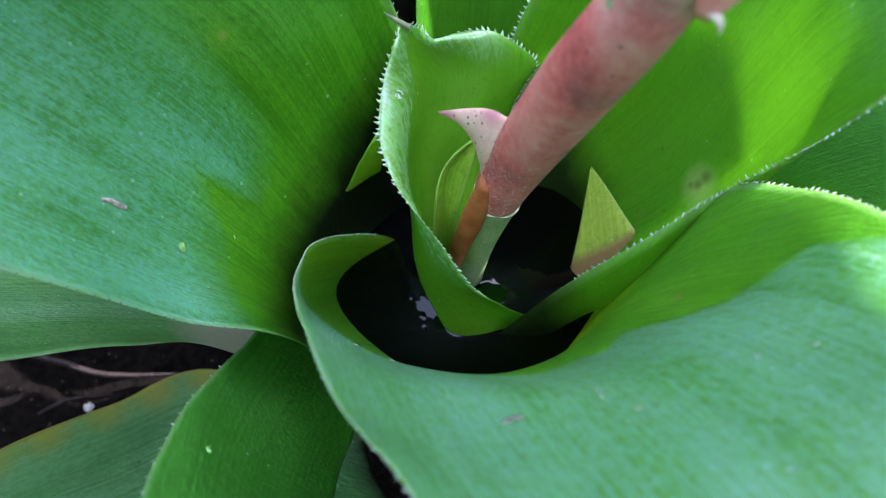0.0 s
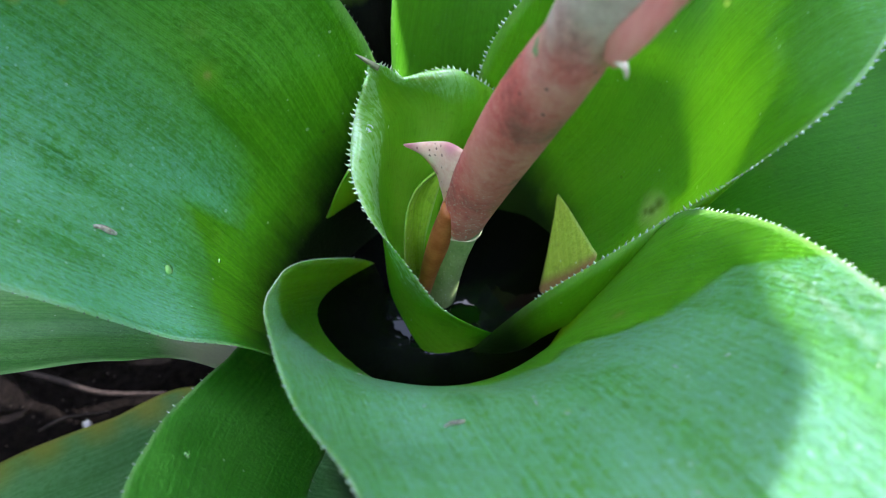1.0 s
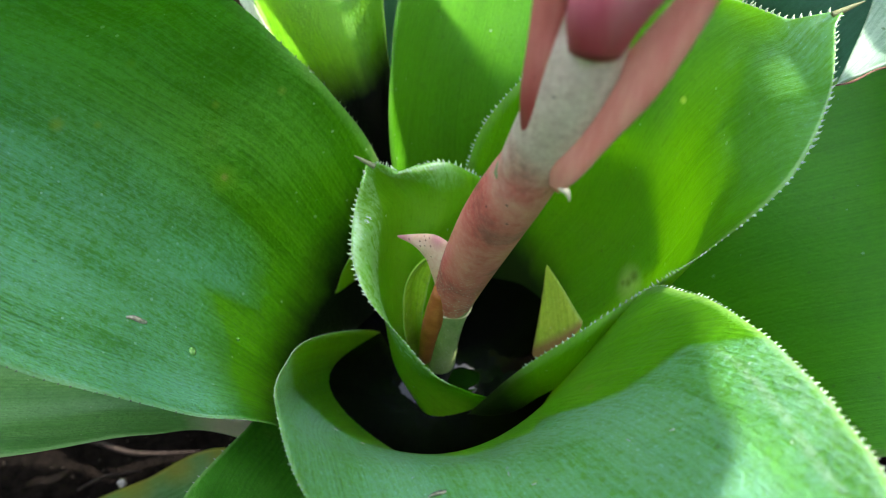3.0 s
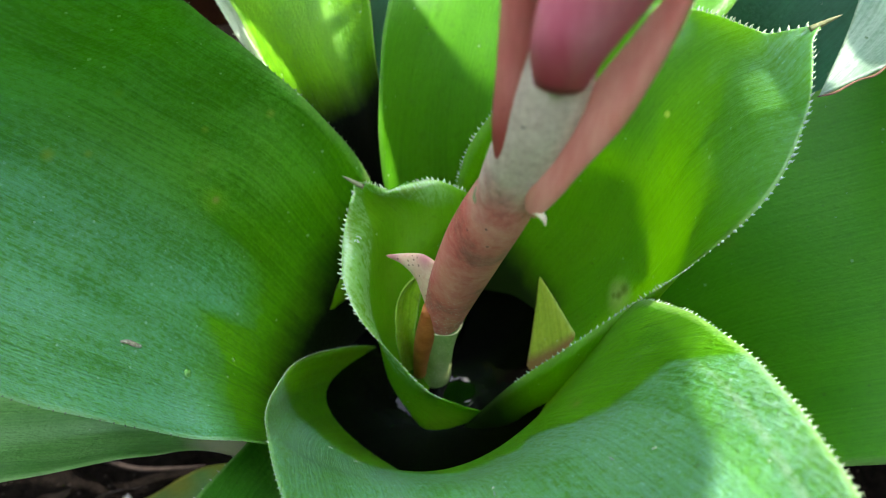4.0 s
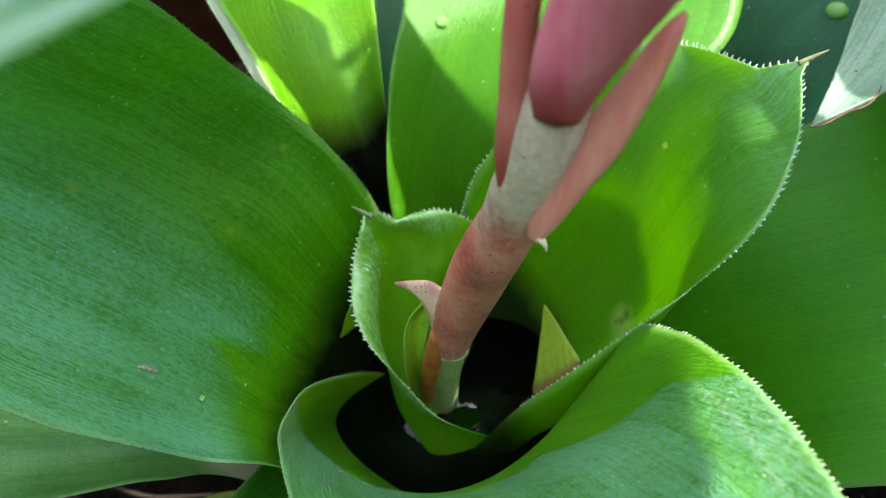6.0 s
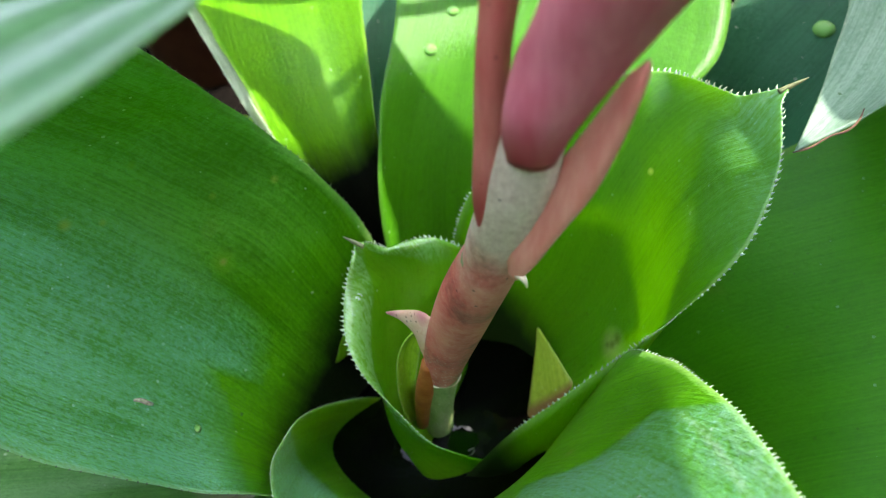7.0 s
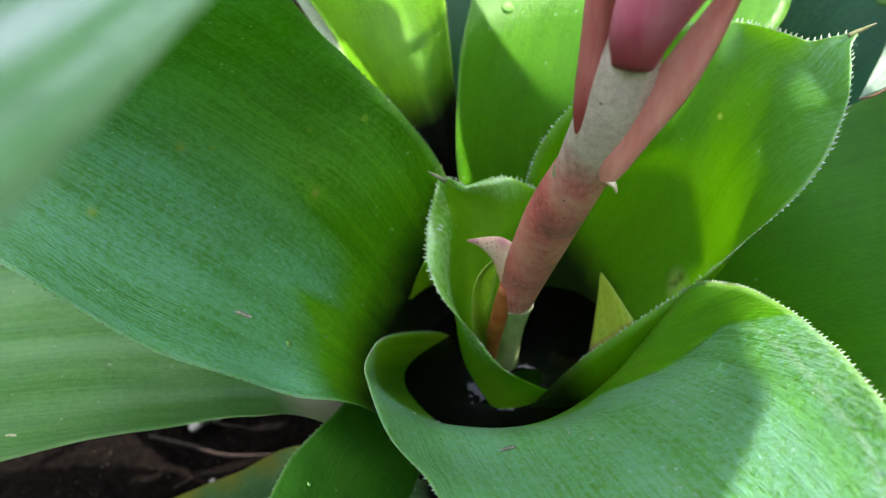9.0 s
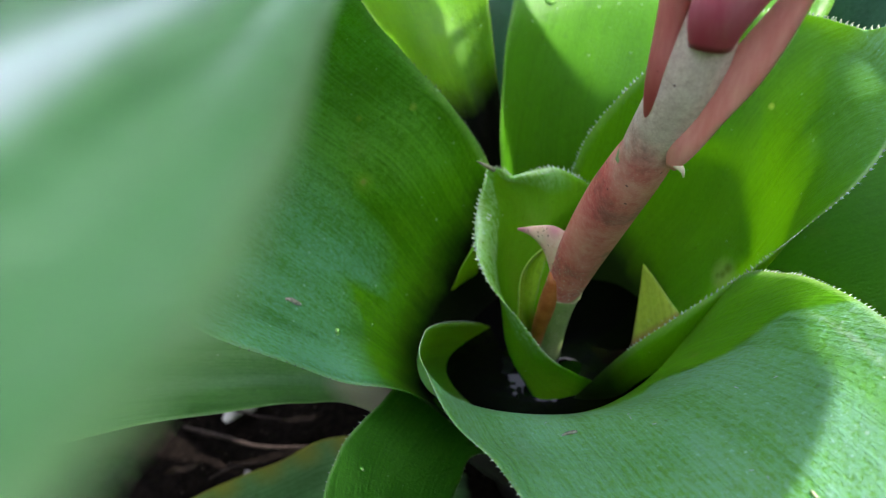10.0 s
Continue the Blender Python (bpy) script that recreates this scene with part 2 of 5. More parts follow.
def stalk_skin():
    """Red bract skin that passes, in torn patches, into cream wool higher on the stalk."""
    n = Nodes("stalk_skin")
    vec = n.coords("Object", (1, 1, 0.9))
    patch, grain, fuzz = n.noise(vec, 60, 4, 0.55), n.noise(vec, 420, 3, 0.6), n.noise(n.coords("Object"), 1500, 3, 0.7)
    red = n.ramp(n.math("ADD", n.math("MULTIPLY", patch, 0.8), n.math("MULTIPLY", grain, 0.2)), [(0.36, (0.34, 0.032, 0.03)), (0.49, (0.7, 0.088, 0.085)), (0.68, (0.85, 0.26, 0.21))])
    wool = n.ramp(n.math("ADD", n.math("MULTIPLY", grain, 0.5), n.math("MULTIPLY", fuzz, 0.5)), [(0.35, (0.58, 0.45, 0.36)), (0.65, (0.88, 0.78, 0.66))])
    g = n.node("ShaderNodeNewGeometry")
    sep = n.node("ShaderNodeSeparateXYZ")
    n.link(g.outputs["Position"], sep.inputs[0])
    # height along the leaning stalk, and its paler side
    up = n.math("ADD", sep.outputs[2], n.math("MULTIPLY", n.math("SUBTRACT", patch, 0.5), 0.04))
    woolly = n.ramp(n.math("MULTIPLY", n.math("SUBTRACT", up, 0.2), 10.0), [(0.32, (0, 0, 0)), (0.5, (0.9, 0.9, 0.9))])
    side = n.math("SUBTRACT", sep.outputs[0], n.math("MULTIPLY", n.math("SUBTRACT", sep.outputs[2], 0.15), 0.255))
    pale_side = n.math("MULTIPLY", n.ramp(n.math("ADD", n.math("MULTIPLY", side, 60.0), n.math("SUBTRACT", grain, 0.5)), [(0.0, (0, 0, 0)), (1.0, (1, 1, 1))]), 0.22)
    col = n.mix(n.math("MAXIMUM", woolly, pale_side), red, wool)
    # whitish scurf and a few dark scars
    sc = n.voronoi(n.coords("Object"), 1350)
    scurf = n.math("MULTIPLY", n.math("LESS_THAN", sc.outputs["Distance"], n.math("MULTIPLY", n.node_sep(sc.outputs["Color"], 1), 0.42)), n.math("GREATER_THAN", n.node_sep(sc.outputs["Color"], 0), 0.35))
    low = n.ramp(n.math("MULTIPLY", n.math("SUBTRACT", sep.outputs[2], 0.145), 10.0), [(0.12, (1, 1, 1)), (0.42, (0.12, 0.12, 0.12))])
    col = n.mix(n.math("MULTIPLY", scurf, low), col, (0.9, 0.82, 0.72))
    sp = n.voronoi(n.coords("Object", (1, 1, 1), (1, 4, 2)), 240)
    scar = n.math("MULTIPLY", n.math("LESS_THAN", sp.outputs["Distance"], 0.11), n.math("GREATER_THAN", n.node_sep(sp.outputs["Color"], 0), 0.8))
    col = n.mix(n.math("MULTIPLY", scar, 0.8), col, (0.12, 0.03, 0.03))
    n.link(col, n.bsdf.inputs["Base Color"])
    n.link(n.math("ADD", 0.42, n.math("MULTIPLY", woolly, 0.35)), n.bsdf.inputs["Roughness"])
    nb = n.bump(n.math("ADD", n.math("MULTIPLY", grain, 0.6), n.math("ADD", n.math("MULTIPLY", fuzz, 0.4), n.math("MULTIPLY", scurf, 0.6))), 0.9, 0.0007)
    n.link(nb, n.bsdf.inputs["Normal"])
    tl = n.node("ShaderNodeBsdfTranslucent")
    n.link(col, tl.inputs["Color"])
    mx = n.node("ShaderNodeMixShader")
    mx.inputs[0].default_value = 0.2
    n.link(n.bsdf.outputs[0], mx.inputs[1])
    n.link(tl.outputs[0], mx.inputs[2])
    n.link(mx.outputs[0], n.out.inputs["Surface"])
    return n.mat


mat_red = stalk_skin()
mat_pink = plain_material("bract_pink", (0.8, 0.23, 0.19), (0.95, 0.46, 0.37), 90, 0.45, 0.3, 0.0003, (1, 1, 0.2), passed=(0.7, 0.2, 0.2))
mat_rose = plain_material("bract_rose", (0.56, 0.1, 0.09), (0.82, 0.3, 0.26), 90, 0.5, 0.3, 0.0003, (1, 1, 0.2), passed=(0.6, 0.15, 0.15), specks=(420, (0.2, 0.03, 0.03), 0.16, 0.75), marks=[((0.0388, 0.1088, 0.258), 0.016, (0.4, 0.045, 0.045))])
mat_magenta = plain_material("bract_magenta", (0.62, 0.1, 0.17), (0.86, 0.3, 0.38), 70, 0.42, 0.3, 0.0003, (1, 1, 0.2), passed=(0.75, 0.12, 0.2), marks=[((0.048, 0.100, 0.279), 0.016, (0.34, 0.02, 0.03))])
mat_hook = plain_material("bract_tip_pink", (0.75, 0.38, 0.28), (0.92, 0.7, 0.52), 140, 0.45, 0.3, 0.0003, specks=(620, (0.2, 0.08, 0.08), 0.24, 0.6), passed=(0.5, 0.3, 0.2), marks=[((0.0020, 0.1497, 0.1755), 0.0055, (0.5, 0.16, 0.2)), ((0.0130, 0.1420, 0.1835), 0.0045, (0.62, 0.24, 0.26))])
mat_pale = plain_material("stalk_pale_wool", (0.62, 0.46, 0.34), (0.88, 0.76, 0.58), 220, 0.8, 0.6, 0.0005, (1, 1, 0.3))
mat_orange = plain_material("bract_orange", (0.3, 0.06, 0.01), (0.55, 0.2, 0.06), 150, 0.45, passed=(0.5, 0.2, 0.02))
mat_soil = plain_material("soil", (0.0012, 0.001, 0.0008), (0.014, 0.01, 0.008), 260, 0.95, 1.0, 0.008, spec=0.04, specks=(330, (0.07, 0.055, 0.045), 0.2, 0.86))
mat_litter = plain_material("leaf_litter", (0.008, 0.005, 0.004), (0.03, 0.02, 0.014), 120, 0.9, 0.5, 0.001, spec=0.1)
mat_dry = plain_material("dry_leaf_margin", (0.08, 0.035, 0.02), (0.18, 0.085, 0.05), 300, 0.8)
mat_stone = plain_material("pale_stone", (0.3, 0.27, 0.25), (0.58, 0.53, 0.5), 150, 0.8, 0.5, 0.001)
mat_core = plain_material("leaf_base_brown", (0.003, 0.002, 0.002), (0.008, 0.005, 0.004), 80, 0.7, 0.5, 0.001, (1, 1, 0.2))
mat_wall = plain_material("sky_cut_wall", (0.02, 0.035, 0.015), (0.06, 0.085, 0.04), 6, 0.9, 0.6, 0.02)
mat_pot = plain_material("terracotta", (0.2, 0.06, 0.04), (0.34, 0.11, 0.07), 60, 0.75, 0.3, 0.001)
mat_white = plain_material("white_flake", (0.7, 0.72, 0.68), (0.85, 0.86, 0.82), 900, 0.6)
mat_flake = plain_material("brown_flake", (0.05, 0.05, 0.03), (0.3, 0.3, 0.2), 700, 0.8, 0.6, 0.0005)
mat_stick = plain_material("dry_stick", (0.14, 0.11, 0.07), (0.58, 0.52, 0.38), 900, 0.8, 0.6, 0.0005)


def water_material():
    n = Nodes("tank_water")
    b = n.bsdf
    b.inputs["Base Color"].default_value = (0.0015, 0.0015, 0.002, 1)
    b.inputs["Roughness"].default_value = 0.02
    b.inputs["IOR"].default_value = 1.33
    b.inputs["Specular IOR Level"].default_value = 0.45
    n.link(n.bump(n.noise(n.coords("Object"), 95, 2), 0.35, 0.002), b.inputs["Normal"])
    return n.mat


def drop_material():
    n = Nodes("water_drop")
    b = n.bsdf
    b.inputs["Base Color"].default_value = (0.3, 0.62, 0.16, 1)
    b.inputs["Roughness"].default_value = 0.02
    b.inputs["IOR"].default_value = 1.33
    b.inputs["Transmission Weight"].default_value = 0.55
    return n.mat


mat_water, mat_drop = water_material(), drop_material()


# ---------------------------------------------------------------- mesh helpers
def link_mesh(name, bm, material, parent=None, label="", smooth=True):
    me = bpy.data.meshes.new(name)
    bm.to_mesh(me)
    bm.free()
    for p in me.polygons:
        p.use_smooth = smooth
    me.materials.append(material)
    ob = new(name, me)
    if parent is not None:
        ob.parent = parent
    if label:
        tagged(ob, label)
    return ob


part = link_mesh


def thing(name, label, category, group="", kind="", at=(0, 0, 0)):
    ob = new(name)
    ob.location = at
    return tagged(ob, label, category, group, kind)


def spline(points, t):
    """Catmull-Rom through arrays, t from 0 to len - 1."""
    n = len(points)
    i = min(int(t), n - 2)
    f = t - i
    p1, p2 = points[i], points[i + 1]
    p0 = points[i - 1] if i > 0 else 2 * p1 - p2
    p3 = points[i + 2] if i + 2 < n else 2 * p2 - p1
    return 0.5 * (2 * p1 + (p2 - p0) * f + (2 * p0 - 5 * p1 + 4 * p2 - p3) * f * f + (3 * p1 - p0 - 3 * p2 + p3) * f**3)


def unit(v):
    return v / max(1e-9, float(np.linalg.norm(v)))


class Blade:
    """A strap leaf lofted over ribs. A rib: one margin, the midrib, the other margin, and the way each half bulges."""

    def __init__(self, ribs, tip=None, wave=0.0006, seed=1):
        none = (0.0, 0.0, 0.0)
        self.rows = np.array([[*r[0], *r[1], *r[2], *(r[3] if len(r) > 3 else none), *(r[4] if len(r) > 4 else none)] for r in ribs], float)
        self.tip, self.wave, self.seed = tip, wave, seed

    def rib(self, v):
        return spline(self.rows, v * (len(self.rows) - 1))

    def at(self, u, v):
        """u from -1 (first margin) to 1 (second), v from 0 (base) to 1 (tip)."""
        r = self.rib(v)
        a, m, b = r[0:3], r[3:6], r[6:9]
        p = a * (u * (u - 1) / 2) + m * (1 - u * u) + b * (u * (u + 1) / 2)
        w = math.sin(math.pi * u * u)
        p = p + w * (r[9:12] if u < 0 else r[12:15])
        if self.wave:
            q = Vector((p[0] * 45 + self.seed * 7, p[1] * 45, p[2] * 45))
            p = p + self.wave * np.array(noise.noise_vector(q)) * min(1.0, v * 3)
        return p


def on_leaf(blade, u, v, lift=0.0005):
    """A place on the upper face of a blade and its normal."""
    p = blade.at(u, v)
    n = unit(np.cross(blade.at(u + 0.02, v) - p, blade.at(u, v + 0.01) - p))
    if n[2] < 0:
        n = -n
    return Vector(p + n * lift), Vector(n)


def nearest(blade, where):
    best = min(((float(np.linalg.norm(blade.at(u, v) - np.array(where))), u, v) for u in np.linspace(-0.98, 0.98, 50) for v in np.linspace(0.05, 0.98, 80)), key=lambda b: b[0])
    u, v, du, dv = best[1], best[2], 0.02, 0.006
    for _ in range(4):
        best = min(((float(np.linalg.norm(blade.at(a, b) - np.array(where))), a, b) for a in (u - du, u, u + du) for b in (v - dv, v, v + dv) if abs(a) < 0.995 and 0.01 < b < 0.995), key=lambda q: q[0])
        u, v, du, dv = best[1], best[2], du / 2, dv / 2
    return u, v


def build_leaf(plant, blade, material, label, along=90, across=28, thick=0.0009, teeth=(0.25, 1.0), pitch=0.0021, size=0.0011, tip_spine=0.006, v_end=1.0, sides=(True, True), name="leaf", tooth=mat_spine):
    us = [math.sin((i / (across - 1) - 0.5) * math.pi) * 0.35 + (i / (across - 1) * 2 - 1) * 0.65 for i in range(across)]
    vs = [v_end * i / (along - 1) for i in range(along)]
    grid = np.array([[blade.at(u, v) for u in us] for v in vs])
    du, dv = np.gradient(grid, axis=1), np.gradient(grid, axis=0)
    nrm = np.cross(du, dv)
    nrm /= np.maximum(1e-12, np.linalg.norm(nrm, axis=2, keepdims=True))
    lengths = np.concatenate([[0], np.cumsum(np.linalg.norm(np.diff(grid[:, across // 2], axis=0), axis=1))])
    prof = np.array([math.sqrt(max(0.0, 1 - abs(u) ** 6)) * 0.5 + 0.08 for u in us])[None, :, None]
    top, low = grid + nrm * thick * prof, grid - nrm * thick * prof
    bm = bmesh.new()
    uvl = bm.loops.layers.uv.new("UVMap")
    uvr = bm.loops.layers.uv.new("Rib")
    la, lr = bm.verts.layers.float.new("along"), bm.verts.layers.float.new("rim")
    info = {}

    def sheet(pts):
        out = []
        for j in range(along):
            row = []
            width = float(np.linalg.norm(np.diff(grid[j], axis=0), axis=1).sum())
            for i in range(across):
                v = bm.verts.new(pts[j, i])
                v[la] = vs[j]
                v[lr] = 1.0 if i in (0, across - 1) else 0.0
                info[v] = ((us[i] * 0.5 * width, lengths[j]), (us[i] * 0.5 + 0.5, vs[j]))
                row.append(v)
            out.append(row)
        return out

    a, b = sheet(top), sheet(low)
    for j in range(along - 1):
        for i in range(across - 1):
            bm.faces.new((a[j][i], a[j][i + 1], a[j + 1][i + 1], a[j + 1][i]))
            bm.faces.new((b[j][i], b[j + 1][i], b[j + 1][i + 1], b[j][i + 1]))
        for i, flip in ((0, False), (across - 1, True)):
            q = (a[j][i], a[j + 1][i], b[j + 1][i], b[j][i])
            bm.faces.new(q[::-1] if flip else q)
    for i in range(across - 1):
        bm.faces.new((a[-1][i], a[-1][i + 1], b[-1][i + 1], b[-1][i]))
        bm.faces.new((a[0][i + 1], a[0][i], b[0][i], b[0][i + 1]))
    for f in bm.faces:
        for lp in f.loops:
            lp[uvl].uv, lp[uvr].uv = info[lp.vert]
    leaf = part(name, bm, material, plant, label)
    # marginal teeth
    if teeth:
        rng = random.Random(blade.seed)
        tb = bmesh.new()
        for side, on in ((-1, sides[0]), (1, sides[1])):
            if not on:
                continue
            edge = np.array([blade.at(side, v) for v in np.linspace(teeth[0], min(v_end, teeth[1]), 300)])
            inner = np.array([blade.at(side * 0.94, v) for v in np.linspace(teeth[0], min(v_end, teeth[1]), 300)])
            run = np.concatenate([[0], np.cumsum(np.linalg.norm(np.diff(edge, axis=0), axis=1))])
            s = pitch
            while s < run[-1] - pitch * 0.5:
                k = int(np.searchsorted(run, s))
                k = min(max(k, 1), 298)
                fwd = unit(edge[k + 1] - edge[k - 1])
                out = unit(edge[k] - inner[k])
                out = unit(out - fwd * float(out @ fwd))
                up = np.cross(fwd, out)
                h = size * rng.uniform(0.65, 1.15)
                w = h * 0.42
                c = edge[k] - out * 0.00015
                tip_p = c + out * h + fwd * h * rng.uniform(0.25, 0.6)
                mid = c + out * h * 0.55 + fwd * h * 0.08
                ring = [c + fwd * w, c + up * w * 0.5, c - fwd * w, c - up * w * 0.5]
                ring2 = [mid + fwd * w * 0.5, mid + up * w * 0.3, mid - fwd * w * 0.45, mid - up * w * 0.3]
                va, vb = [tb.verts.new(p) for p in ring], [tb.verts.new(p) for p in ring2]
                vt = tb.verts.new(tip_p)
                for i in range(4):
                    tb.faces.new((va[i], va[(i + 1) % 4], vb[(i + 1) % 4], vb[i]))
                    tb.faces.new((vb[i], vb[(i + 1) % 4], vt))
                s += pitch * rng.uniform(0.75, 1.25)
        tagged(part("marginal_teeth", tb, tooth, leaf), kind="stuff")
    if tip_spine:
        e0, e1 = blade.at(0, 0.96), blade.at(0, 1.0)
        d = unit(e1 - e0) if blade.tip is None else unit(np.array(blade.tip) - e1)
        tube(leaf, "tip_spine", [e1 - d * 0.003, e1, e1 + d * tip_spine * 0.6, e1 + d * tip_spine], [0.0009, 0.0008, 0.0005, 0.0001], mat_tip)
    return leaf


def tube_bm(path, radii, sides=14, steps=5, squash=None):
    """A round, tapering tube through points."""
    pts, rad = np.array(path, float), np.array(radii, float)[:, None]
    n = (len(pts) - 1) * steps + 1
    ts = [i / steps for i in range(n)]
    c = [spline(pts, min(t, len(pts) - 1 - 1e-9)) for t in ts]
    r = [float(spline(rad, min(t, len(pts) - 1 - 1e-9))[0]) for t in ts]
    bm = bmesh.new()
    side = np.array((1.0, 0.0, 0.0))
    rings = []
    for i in range(n):
        d = unit(c[min(i + 1, n - 1)] - c[max(i - 1, 0)])
        side = unit(side - d * float(side @ d))
        up = np.cross(d, side)
        ring = []
        for k in range(sides):
            a = 2 * math.pi * k / sides
            ring.append(bm.verts.new(c[i] + (side * math.cos(a) + up * math.sin(a)) * max(1e-5, r[i])))
        rings.append(ring)
    for i in range(n - 1):
        for k in range(sides):
            bm.faces.new((rings[i][k], rings[i][(k + 1) % sides], rings[i + 1][(k + 1) % sides], rings[i + 1][k]))
    bm.faces.new(rings[0][::-1])
    bm.faces.new(rings[-1])
    return bm


def tube(parent, name, path, radii, material, label="", **k):
    return part(name, tube_bm(path, radii, **k), material, parent, label)


def ellipsoid_bm(rx, ry, rz, seed=0, rough=0.0, sub=3, flat=False):
    bm = bmesh.new()
    bmesh.ops.create_icosphere(bm, subdivisions=sub, radius=1.0)
    for v in bm.verts:
        k = 1 + rough * noise.noise(v.co * 1.7 + Vector((seed * 5.3, 0, 0)))
        v.co = Vector((v.co.x * rx * k, v.co.y * ry * k, v.co.z * rz * k))
        if flat and v.co.z < 0:
            v.co.z *= 0.15
    return bm


# ---------------------------------------------------------------- ground
def build_ground():
    bm = bmesh.new()
    size, cells = 1.2, 150
    rows = []
    for j in range(cells + 1):
        row = []
        for i in range(cells + 1):
            x, y = (i / cells - 0.5) * size, (j / cells - 0.5) * size + 0.15
            h = 0.012 * noise.noise(Vector((x * 14, y * 14, 0))) + 0.006 * noise.noise(Vector((x * 45, y * 45, 3))) + 0.003 * noise.noise(Vector((x * 130, y * 130, 7)))
            row.append(bm.verts.new((x, y, -0.014 + h)))
        rows.append(row)
    for j in range(cells):
        for i in range(cells):
            bm.faces.new((rows[j][i], rows[j][i + 1], rows[j + 1][i + 1], rows[j + 1][i]))
    # the sheet runs on, level, to the horizon
    far = 400.0
    ring = [rows[0][i] for i in range(cells + 1)] + [rows[j][cells] for j in range(1, cells + 1)] + [rows[cells][i] for i in range(cells - 1, -1, -1)] + [rows[j][0] for j in range(cells - 1, 0, -1)]
    outer = []
    for v in ring:
        d = Vector((v.co.x, v.co.y - 0.15, 0)).normalized()
        outer.append(bm.verts.new((d.x * far, d.y * far, -0.014)))
    for i in range(len(ring)):
        j = (i + 1) % len(ring)
        bm.faces.new((ring[j], ring[i], outer[i], outer[j]))
    tagged(part("ground", bm, mat_soil), "dark moist garden soil with leaf litter", "ground", kind="structure")


build_ground()

# ---------------------------------------------------------------- the plant
plant = thing("bromeliad", "large green bromeliad with toothed strap leaves and a water-filled tank", "plant", at=(0, 0, 0))

left = Blade([
    ((-0.012, 0.110, 0.085), (-0.030, 0.150, 0.075), (-0.002, 0.198, 0.095)),
    ((-0.036, 0.102, 0.142), (-0.050, 0.150, 0.122), (-0.012, 0.205, 0.156)),
    ((-0.060, 0.099, 0.157), (-0.069, 0.150, 0.160), (-0.024, 0.203, 0.190)),
    ((-0.078, 0.095, 0.178), (-0.087, 0.148, 0.187), (-0.036, 0.200, 0.213)),
    ((-0.098, 0.094, 0.196), (-0.106, 0.147, 0.212), (-0.0435, 0.187, 0.240)),
    ((-0.1247, 0.101, 0.2206), (-0.130, 0.146, 0.242), (-0.0500, 0.159, 0.2815)),
    ((-0.163, 0.114, 0.236), (-0.162, 0.145, 0.272), (-0.097, 0.165, 0.318)),
    ((-0.245, 0.130, 0.268), (-0.246, 0.133, 0.270), (-0.245, 0.136, 0.272)),
], seed=1)
front = Blade([
    ((-0.012, 0.178, 0.075), (0.015, 0.118, 0.065), (0.060, 0.165, 0.080), (-0.023, 0.005, -0.002)),
    ((-0.020, 0.163, 0.104), (0.012, 0.102, 0.108), (0.070, 0.152, 0.125), (-0.022, 0.010, -0.010)),
    ((-0.034, 0.138, 0.136), (0.014, 0.093, 0.140), (0.079, 0.141, 0.157), (-0.017, 0.010, -0.017)),
    ((-0.032, 0.106, 0.168), (0.022, 0.082, 0.164), (0.086, 0.126, 0.175), (-0.011, 0.006, -0.016)),
    ((-0.027, 0.086, 0.183), (0.030, 0.072, 0.180), (0.091, 0.108, 0.191), (-0.005, 0.004, -0.010)),
    ((-0.017, 0.064, 0.192), (0.036, 0.058, 0.191), (0.096, 0.090, 0.202), (-0.001, 0.002, -0.004)),
    ((-0.004, 0.045, 0.202), (0.043, 0.042, 0.201), (0.098, 0.066, 0.216)),
    ((0.012, 0.018, 0.212), (0.055, 0.018, 0.207), (0.099, 0.036, 0.226)),
    ((0.045, -0.030, 0.210), (0.070, -0.030, 0.206), (0.095, -0.022, 0.215)),
    ((0.082, -0.070, 0.195), (0.084, -0.070, 0.194), (0.087, -0.069, 0.195)),
], seed=2)
right = Blade([
    ((0.012, 0.1335, 0.078), (0.048, 0.178, 0.055), (0.012, 0.200, 0.095), (-0.004, -0.008, -0.010)),
    ((0.036, 0.130, 0.124), (0.0550, 0.181, 0.1000), (0.020, 0.198, 0.150), (-0.004, -0.011, -0.016)),
    ((0.055, 0.131, 0.146), (0.0715, 0.176, 0.136), (0.030, 0.196, 0.182), (-0.003, -0.011, -0.018)),
    ((0.079, 0.142, 0.156), (0.083, 0.178, 0.168), (0.050, 0.199, 0.206), (-0.003, -0.009, -0.015)),
    ((0.088, 0.126, 0.195), (0.093, 0.180, 0.193), (0.075, 0.206, 0.219), (0.0, -0.003, -0.004)),
    ((0.105, 0.132, 0.214), (0.105, 0.178, 0.212), (0.097, 0.207, 0.220)),
    ((0.117, 0.150, 0.224), (0.114, 0.174, 0.221), (0.110, 0.188, 0.2255)),
    ((0.1208, 0.1635, 0.2285), (0.1175, 0.1750, 0.2255), (0.1145, 0.1830, 0.2265)),
    ((0.1228, 0.1720, 0.2310), (0.1210, 0.1765, 0.2290), (0.1190, 0.1800, 0.2295)),
    ((0.1262, 0.1768, 0.2325), (0.1260, 0.1772, 0.2325), (0.1258, 0.1776, 0.2325)),
], tip=(0.140, 0.180, 0.2375), seed=3)
